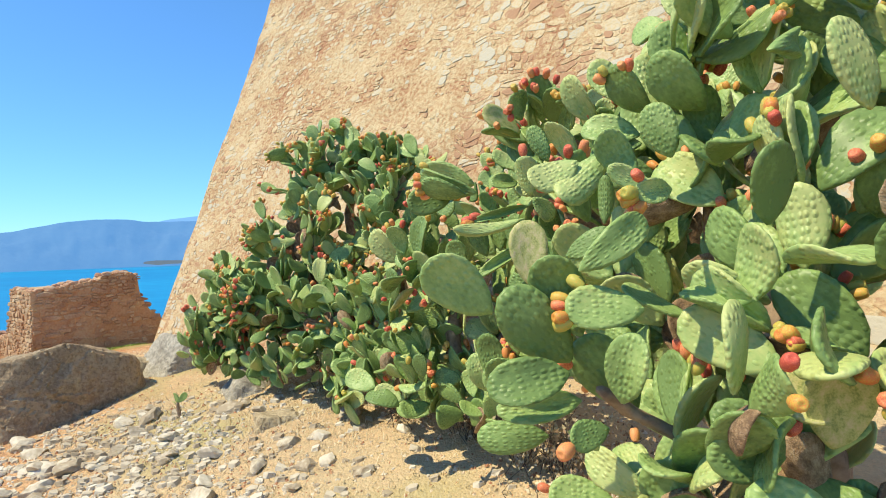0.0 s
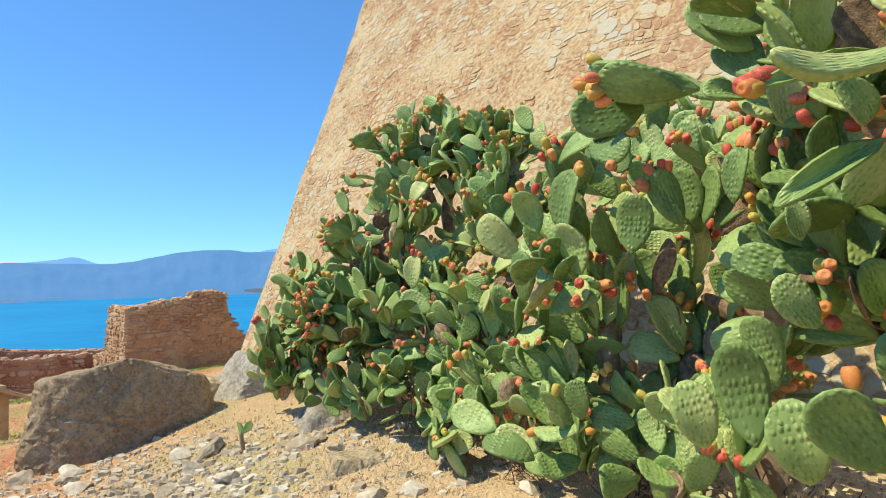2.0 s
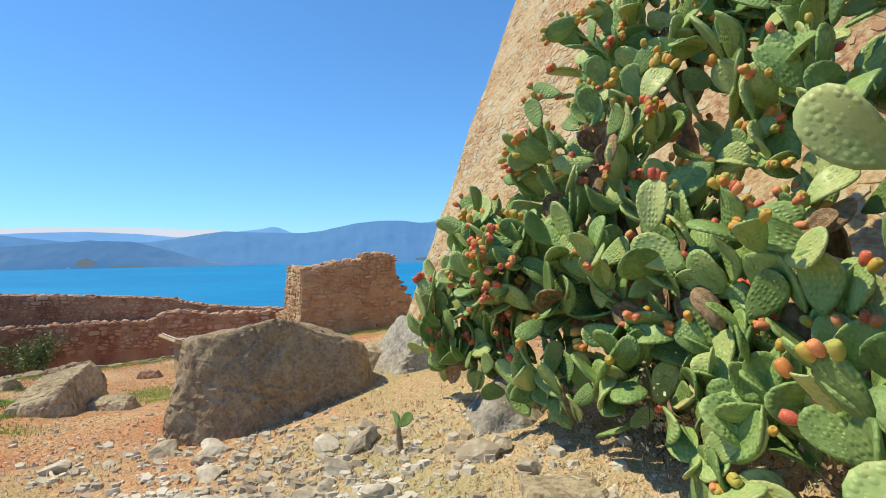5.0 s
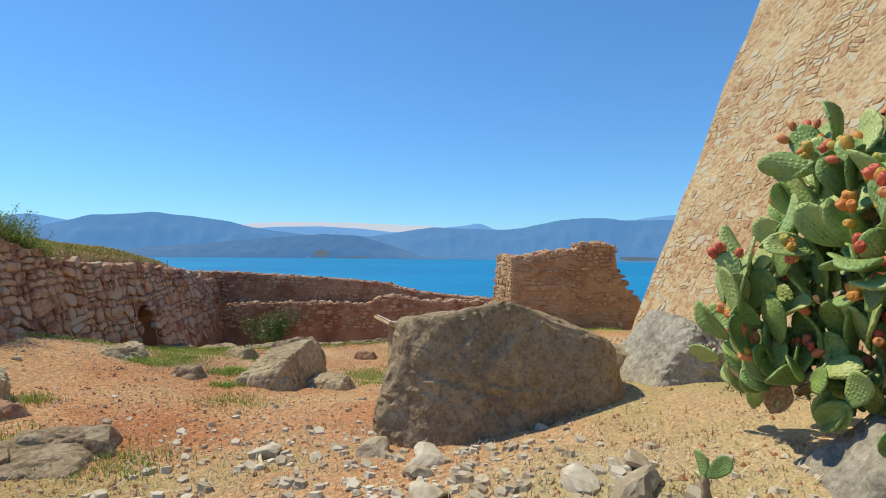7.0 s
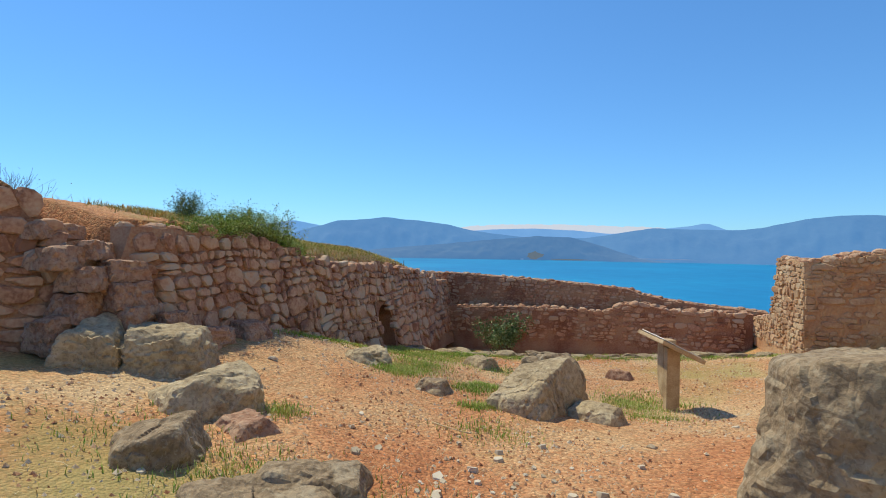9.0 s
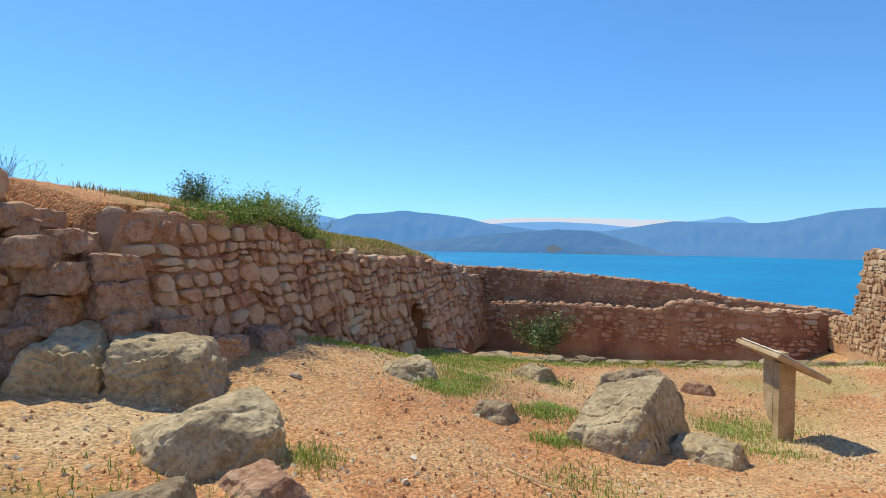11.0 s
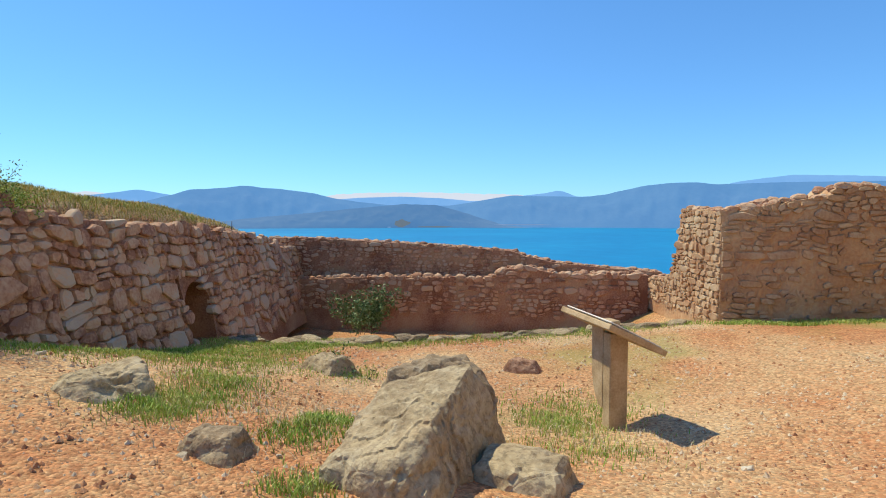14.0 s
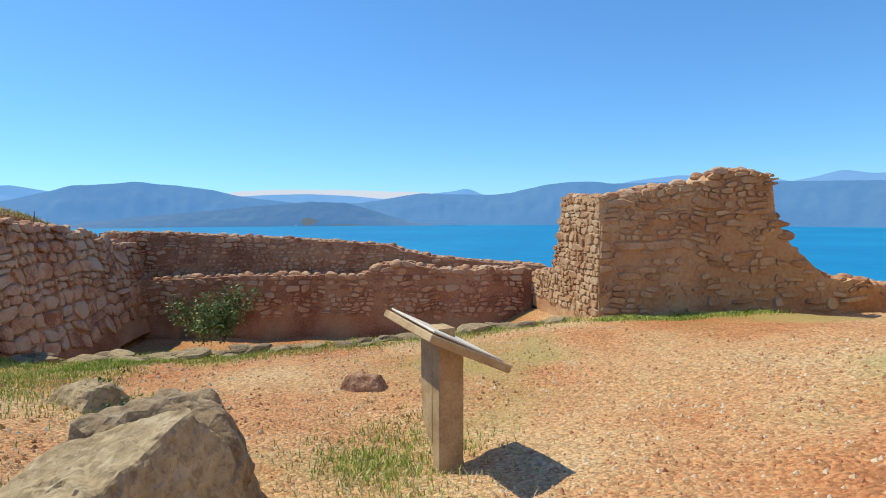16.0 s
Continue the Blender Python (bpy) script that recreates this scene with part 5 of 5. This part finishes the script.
def gravel():
    r = random.Random(4)
    V, F = [], []
    for _ in range(80000):
        x, y = r.uniform(-15, 2), r.uniform(0.5, 13)
        if (Vector((x, y)) - RET_A).dot(RET_N) < 0.15:
            continue
        if noise.noise(Vector((x * 0.6, y * 0.6, 9))) < -0.2 and r.random() < 0.7:
            continue
        s = 0.006 + 0.02 * r.random() ** 3.5
        z = ground(x, y)
        o = len(V)
        t = r.uniform(0, 3.1)
        for k in range(5):
            a = t + k * 1.2566
            V.append((x + s * math.cos(a) * r.uniform(0.7, 1.2), y + s * math.sin(a) * r.uniform(0.7, 1.2), z - 0.004))
        V.append((x + r.uniform(-0.3, 0.3) * s, y + r.uniform(-0.3, 0.3) * s, z + s * r.uniform(0.5, 1.0)))
        F += [(o + k, o + (k + 1) % 5, o + 5) for k in range(5)]
    return V, F


M_GRAVEL = material("gravel", [(0.34, 0.16, 0.085), (0.48, 0.27, 0.15), (0.56, 0.40, 0.25), (0.62, 0.52, 0.38)], 1.0, 0.95, 0.2, 60, 0.24)
stuff("stone_chips", "pale stone chips strewn before the cactus", "rubble", *chips(), M_RUBBLE)
stuff("gravel", "reddish grey gravel strewn over the soil", "gravel", *gravel(), M_GRAVEL)


def blades(spots, seed, hmin, hmax, width, lean=0.5):
    """Grass: thin bent blades over spots (x, y, spread, count)."""
    r = random.Random(seed)
    V, F = [], []
    for cx, cy, sp, n in spots:
        for _ in range(n):
            x, y = r.gauss(cx, sp), r.gauss(cy, sp)
            if (Vector((x, y)) - RET_A).dot(RET_N) < 0.1 and (Vector((x, y)) - RET_A).dot(RET_N) > -0.25:
                continue
            z = ground(x, y)
            if z < -4:
                continue
            a, h = r.uniform(0, 6.28), r.uniform(hmin, hmax)
            l = r.uniform(0.1, lean) * h
            dx, dy = math.cos(a), math.sin(a)
            w = width * r.uniform(0.6, 1.3)
            o = len(V)
            V += [(x - dy * w, y + dx * w, z - 0.01), (x + dy * w, y - dx * w, z - 0.01), (x + dx * l * 0.4 + dy * w * 0.7, y + dy * l * 0.4 - dx * w * 0.7, z + h * 0.6), (x + dx * l * 0.4 - dy * w * 0.7, y + dy * l * 0.4 + dx * w * 0.7, z + h * 0.6), (x + dx * l, y + dy * l, z + h)]
            F += [(o, o + 1, o + 2, o + 3), (o + 3, o + 2, o + 4)]
    return V, F


M_GRASS = material("green_grass", [(0.20, 0.34, 0.045), (0.33, 0.45, 0.085), (0.47, 0.48, 0.16)], 2, 0.7, 0.0, 9, 0.15)
M_BANK = material("bank_grass", [(0.26, 0.30, 0.06), (0.42, 0.38, 0.11), (0.55, 0.44, 0.19)], 1.2, 0.75, 0.0, 9, 0.15)
M_STRAW = material("dry_grass", [(0.42, 0.33, 0.19), (0.55, 0.46, 0.29), (0.66, 0.58, 0.40)], 2, 0.8, 0.0, 9, 0.15)
along = lambda s, w: (RET_A.x + RET_U.x * s + RET_N.x * w, RET_A.y + RET_U.y * s + RET_N.y * w)
green = [(*along(s, 0.45), 0.22, 160) for s in np.arange(3.5, 8.5, 0.45)] + [(*along(s, 0.95), 0.3, 110) for s in np.arange(4, 8.5, 0.6)] + [(*along(s, 1.6), 0.35, 90) for s in np.arange(4.4, 8.0, 0.6)]
green += [(*along(s, w), 0.24, 100) for s in np.arange(3.4, 8.2, 0.4) for w in (0.35, 0.8, 1.3, 1.9) if noise.noise(Vector((s, w, 2))) > -0.12]
green += [(-9.35, 8.7, 0.16, 420), (-9.6, 9.2, 0.25, 350), (-8.7, 8.35, 0.2, 260), (-9.75, 6.75, 0.06, 260), (-9.7, 6.9, 0.05, 120), (-8.25, 4.25, 0.08, 160), (-10.4, 5.95, 0.16, 520), (-10.1, 5.7, 0.12, 380), (-9.5, 6.5, 0.12, 320), (-8.75, 6.25, 0.08, 220), (-10.9, 6.3, 0.16, 460), (-11.5, 7.7, 0.16, 240), (-7.9, 6.0, 0.18, 140), (-6.9, 3.9, 0.2, 260), (-6.3, 4.55, 0.2, 260), (-7.6, 3.3, 0.25, 160)]
green += [(-14.3 + 2.9 * t, 7.9 + 5.6 * t, 0.16, 190) for t in np.arange(0, 1.01, 0.07)] + [(-10.7 + 1.2 * t, 13.6 + 1.3 * t, 0.14, 180) for t in np.arange(0, 1.3, 0.15)]
stuff("grass", "short green grass in patches", "grass", *blades([(a, b, c * 1.25, int(d * 3.2)) for a, b, c, d in green], 3, 0.015, 0.06, 0.004, 1.0), M_GRASS)
top_green = [(*along(s, -0.9 - 0.3 * k), 0.4, 220) for s in np.arange(2.6, 13, 0.4) for k in range(5)]
stuff("bank_grass", "yellow-green grass on top of the retaining wall", "grass", *blades(top_green, 5, 0.03, 0.10, 0.006, 1.2), M_BANK)
straw = [(-2.6, 5.3, 0.7, 1500), (-1.4, 5.6, 0.5, 900), (-3.4, 6.2, 0.5, 700), (-1.0, 4.2, 0.5, 600), (-5.5, 5.2, 0.6, 600), (-0.4, 5.6, 0.5, 700), (-9.9, 6.6, 0.4, 600), (-6.6, 4.2, 0.5, 400), (-10.3, 6.4, 0.4, 350), (-9.0, 8.6, 0.35, 400), (0.4, 3.6, 0.5, 500)]
straw += [(*along(s, -0.7), 0.3, 160) for s in np.arange(3.5, 13, 0.3)]
stuff("dry_grass", "straw-coloured dry grass", "grass", *blades([(a, b, c * 1.2, int(d * 2)) for a, b, c, d in straw], 6, 0.01, 0.05, 0.003, 2.5), M_STRAW)


# ---- shrubs ----
M_LEAF = material("shrub_leaf", [(0.07, 0.13, 0.04), (0.13, 0.21, 0.07), (0.24, 0.30, 0.14)], 4, 0.6, 0.0, 20, 0.15)
M_BUSH = material("bush_leaf", [(0.14, 0.25, 0.035), (0.26, 0.38, 0.065), (0.40, 0.48, 0.13)], 3, 0.6, 0.0, 20, 0.2)
M_TWIG = material("twig", [(0.07, 0.05, 0.04), (0.12, 0.09, 0.07)], 9, 0.9, 0.2, 40, 0.05)


def shrub(label, x, y, z, rx, ry, rz, leaves, leaf, seed, twigs=14, mat=None):
    r = random.Random(seed)
    top = tagged(new("shrub"), label, "shrub")
    top.matrix_basis = Matrix.Translation((x, y, z))
    V, F, TV, TF = [], [], [], []
    tips = []
    for _ in range(twigs):
        d = Vector((r.gauss(0, 0.6) * rx, r.gauss(0, 0.6) * ry, rz * r.uniform(0.6, 1.15)))
        p = Vector((r.gauss(0, 0.3) * rx, r.gauss(0, 0.3) * ry, -0.05))
        d.x, d.y = d.x * 0.7, d.y * 0.7
        for k in range(5):
            q = p + d / 5 + Vector((r.gauss(0, 0.04), r.gauss(0, 0.04), r.gauss(0, 0.02)))
            w = 0.0032 * (1 - k / 6) + 0.001
            o = len(TV)
            for c in (p, q):
                TV += [c + Vector((w, 0, 0)), c + Vector((-w * 0.5, w * 0.87, 0)), c + Vector((-w * 0.5, -w * 0.87, 0))]
            TF += [(o, o + 1, o + 4, o + 3), (o + 1, o + 2, o + 5, o + 4), (o + 2, o, o + 3, o + 5)]
            p = q
            if k > 0:
                tips.append(p)
    for _ in range(leaves):
        c = r.choice(tips) + Vector((r.gauss(0, 0.11) * rx, r.gauss(0, 0.11) * ry, r.gauss(0, 0.09) * rz))
        u = Vector((r.gauss(0, 1), r.gauss(0, 1), r.gauss(0.4, 0.8))).normalized()
        s = u.orthogonal().normalized()
        s.rotate(Matrix.Rotation(r.uniform(0, 6.28), 3, u))
        L = leaf * r.uniform(0.6, 1.3)
        o = len(V)
        V += [c, c + u * L * 0.5 + s * L * 0.28, c + u * L, c + u * L * 0.5 - s * L * 0.28]
        F.append((o, o + 1, o + 2, o + 3))
    child("branchwork", mesh_of("branchwork", TV, TF, M_TWIG), top)
    if leaves:
        tagged(child("foliage", mesh_of("foliage", V, F, mat or M_LEAF), top), kind="stuff")


shrub("rounded green caper bush before the ruined wall", -16.85, 10.45, -1.85, 0.75, 0.6, 0.8, 3200, 0.065, 1, 26)
for k, (s, h) in enumerate(((2.1, 0.18), (2.5, 0.28), (2.9, 0.38), (3.3, 0.42), (3.7, 0.42), (4.1, 0.36), (4.5, 0.24))):
    x, y = along(s, -0.5)
    shrub("bright green trailing bush on top of the wall", x, y, lerp(RET_TOP, s) - 0.06, 0.42, 0.38, h, 4200, 0.024, 5 + k, 44, mat=M_BUSH)
x, y = along(2.75, -1.2)
shrub("dark green rounded bush on the bank", x, y, 1.12, 0.24, 0.24, 0.42, 3500, 0.024, 12, 40)
for k, (s, w) in enumerate(((0.0, -4.2), (0.7, -4.6), (1.3, -4.2), (-0.6, -4.6), (2.0, -3.6))):
    x, y = along(s, w)
    shrub("bare grey twiggy bush on the bank", x, y, ground(x, y, False), 0.6, 0.6, 0.5, 200, 0.02, 20 + k, 130)
shrub("dry twiggy bush at the foot of the tower", -3.35, 7.75, gz(-3.35, 7.75), 0.35, 0.35, 0.55, 500, 0.03, 31, 14, M_STRAW)
shrub("low green weed beside a stone", -11.45, 7.6, gz(-11.45, 7.6), 0.25, 0.25, 0.2, 300, 0.04, 33)
for k, (x, y) in enumerate(((0.25, 4.85), (0.75, 4.2), (1.1, 3.5), (1.25, 2.9), (-0.3, 5.4), (-1.2, 6.2), (1.2, 2.3), (0.85, 3.0))):
    shrub("tangle of dry twigs and dead leaves under the cactus", x, y, gz(x, y), 0.42, 0.42, 0.42, 1100, 0.032, 41 + k, 45, M_STRAW if k % 2 else M_OLDPAD)
shrub("dry scrub under the cactus", 0.5, 5.3, gz(0.5, 5.3), 0.5, 0.5, 0.6, 500, 0.035, 35, 30, M_STRAW)

# ---- a pole on the bank, dead sticks ----
def stick(name, label, category, a, b, r0, r1, mat, bend=0.0):
    verts, faces, n = [], [], 7
    a, b = Vector(a), Vector(b)
    side = (b - a).cross(Vector((0, 0, 1)))
    side = side.normalized() if side.length > 0.01 else Vector((1, 0, 0))
    other = (b - a).cross(side).normalized()
    for k in range(6):
        t = k / 5
        c = a.lerp(b, t) + side * bend * math.sin(t * 3.1)
        r = r0 + (r1 - r0) * t
        for i in range(n):
            w = 2 * math.pi * i / n
            verts.append(c + (side * math.cos(w) + other * math.sin(w)) * r)
    for k in range(5):
        faces += [(k * n + i, k * n + (i + 1) % n, (k + 1) * n + (i + 1) % n, (k + 1) * n + i) for i in range(n)]
    faces += [tuple(range(n - 1, -1, -1)), tuple(range(5 * n, 6 * n))]
    tagged(new(name, mesh_of(name, verts, faces, mat, True)), label, category)


px, py = along(9.9, -0.45)
stick("pole", "thin dark leaning pole on the grassy bank", "pole", (px, py, 0.1), (px - 0.01, py + 0.05, 0.47), 0.009, 0.006, M_TWIG, 0.03)
stick("stick", "bleached dry stick lying on the soil", "stick", (-5.75, 5.35, ground(-5.75, 5.35) + 0.015), (-5.35, 5.2, ground(-5.35, 5.2) + 0.02), 0.016, 0.01, M_STRAW, 0.02)
stick("stick", "thin dry stalk lying on the soil", "stick", (-8.2, 5.55, ground(-8.2, 5.55) + 0.01), (-7.75, 5.75, ground(-7.75, 5.75) + 0.03), 0.006, 0.004, M_STRAW, 0.02)

# ---- kerb of flat stones before the far wall ----
kerb = tagged(new("stone_kerb"), "low row of flat rough stones edging the yard", "kerb")
KERB = [(-15.3, 7.35), (-14.6, 8.05), (-13.65, 9.5), (-12.9, 10.5), (-12.1, 12.1), (-11.35, 13.55)]
kr = random.Random(12)
KSTONES = [rock_mesh("kerb_stone", (1, 0.7, 0.5), 90 + k, 7, 2, M_PALE if k % 2 else M_BOULDER, 0.55, 0.05) for k in range(6)]
for (ax, ay), (bx, by) in zip(KERB, KERB[1:]):
    L = math.hypot(bx - ax, by - ay)
    for k in range(int(L / 0.09)):
        t = (k + kr.random()) * 0.09 / L
        x, y = ax + (bx - ax) * t + kr.gauss(-0.08, 0.11), ay + (by - ay) * t + kr.gauss(0.05, 0.09)
        s = kr.uniform(0.18, 0.48)
        ob = child("kerb_stone", kr.choice(KSTONES), kerb)
        ob.matrix_basis = pose(x, y, ground(x, y, False) - 0.03, kr.uniform(-8, 8), kr.uniform(-8, 8), math.degrees(math.atan2(by - ay, bx - ax)) + kr.uniform(-30, 30)) @ Matrix.Diagonal((s, s * kr.uniform(0.6, 1.0), s * kr.uniform(0.3, 0.65), 1))

# ---- stones of the walls ----
CAP = [rock_mesh("cap_stone", (1, 0.75, 0.7), 120 + k, 7, 2, M_WALLSTONE, 0.6, 0.05) for k in range(6)]


def cap_stones(parent, place, top, u0, u1, step, lo, hi, seed, inset=0.2, material_slot=None):
    r = random.Random(seed)
    u = u0
    while u < u1:
        s = r.uniform(lo, hi)
        p = Vector(place(u, top(u) - 0.035, -inset + r.uniform(-0.1, 0.1)))
        ob = child("cap_stone", r.choice(CAP), parent)
        ob.matrix_basis = pose(p.x, p.y, p.z, r.uniform(-10, 10), r.uniform(-10, 10), r.uniform(0, 360)) @ Matrix.Diagonal((s, s, s * 0.62, 1))
        u += s * step


door_skip = lambda u, v: u < 3.3 or DOOR[0] < u - 6 < DOOR[1] and v - 2.0 < DOOR[2] - 0.27 * ((u - 6 - 7.4) / 0.38) ** 2 + 0.04
ret_cells_place = lambda u, v, w: ret_place(u - 6, v - 2.0, w)
low_cut = lambda u: yard(*along(u - 6, 0.05)) + 2.0 - 0.15
found = cells(19.4, 3.4, 0.245, 0.72, 31, lambda u: ret_top(u - 6) + 2.0 + 0.03, low_cut, door_skip, 0.42)
lay(ret_wall, "wall_stone", found, ret_cells_place, 0.008, 0.045, M_WALLSTONE, (-11.6, 4.2, 0.3), 300, 3)
cap_stones(ret_wall, ret_place, ret_top, -2, 13, 0.7, 0.12, 0.26, 3)

M_BLOCKSTONE = material("block_stone", [(0.36, 0.20, 0.11), (0.48, 0.32, 0.19), (0.56, 0.43, 0.28)], 2.0, 0.92, 0.8, 26, 0.09)
thin = random.Random(70)
lay(block, "wall_stone", [c for c in cells(6.5, 2.4, 0.21, 0.5, 41, block_top, lambda u: 0.05) if thin.random() < 0.42 + 0.25 * c[1]], b_front, 0.012, 0.024, M_BLOCKSTONE, (-11, 14, 0.3), 220, 5)
lay(block, "wall_stone", cells(3.4, 2.1, 0.17, 0.62, 43, left_top, lambda u: 0.05), b_left, 0.010, 0.022, M_BLOCKSTONE, (-11, 14, 0.3), 160, 6)
cap_stones(block, b_front, block_top, 0.05, 6.5, 0.6, 0.14, 0.32, 7, 0.15)
cap_stones(block, b_front, block_top, 0.3, 2.4, 0.6, 0.14, 0.30, 17, 0.5)
cap_stones(block, b_left, left_top, 0.1, 3.3, 0.6, 0.12, 0.26, 8, 0.15)

far_top = lambda u: lerp(FAR_TOP, u - 1.2) + 2.2
low_top = lambda u: lerp(LOW_TOP, u - 0.6) + 2.2
lay(far_wall, "wall_stone", [c for c in cells(9.4, 2.3, 0.15, 0.56, 51, far_top, lambda u: 0.9) if thin.random() < 0.8], lambda u, v, w: far_place(u, v - 2.2, w), 0.012, 0.022, M_WALLSTONE, (-16, 13.5, -0.5), 260, 9)
lay(low_wall, "wall_stone", [c for c in cells(8.4, 1.8, 0.17, 0.58, 53, low_top, lambda u: 0.5) if thin.random() < 0.8], lambda u, v, w: low_place(u, v - 2.2, w), 0.012, 0.022, M_WALLSTONE, (-16, 13.5, -0.5), 260, 10)
cap_stones(far_wall, far_place, lambda u: far_top(u) - 2.2, 0.1, 9.4, 0.75, 0.12, 0.24, 11)
cap_stones(low_wall, low_place, lambda u: low_top(u) - 2.2, 0.6, 8.4, 0.85, 0.14, 0.3, 12, 0.15)
cap_stones(low_wall, low_place, lambda u: low_top(u) - 2.2, 5.2, 8.4, 0.5, 0.1, 0.24, 13, 0.35)

# tower masonry: rubble nearly flush in ochre mortar, coarser and more open to one side
small = cells(7.2, 12.0, 0.135, 0.66, 61, uneven=0.6)
large = [(cx + 7.2, cy, [(p[0] + 7.2, p[1]) for p in poly]) for cx, cy, poly in cells(9.5, 9.0, 0.2, 0.66, 62, uneven=0.6)]
tr = random.Random(8)
small = [c for c in small if tr.random() < 0.66 + 0.6 * fbm(c[0], c[1], 5, 0.6, 3) - 0.35 * smooth(3.5, 6.0, c[0])]
lay(tower, "masonry_stone", small + large, tower_place, 0.010, 0.006, M_TOWERSTONE, (-1.5, 9.2, 2.5), 300, 14)
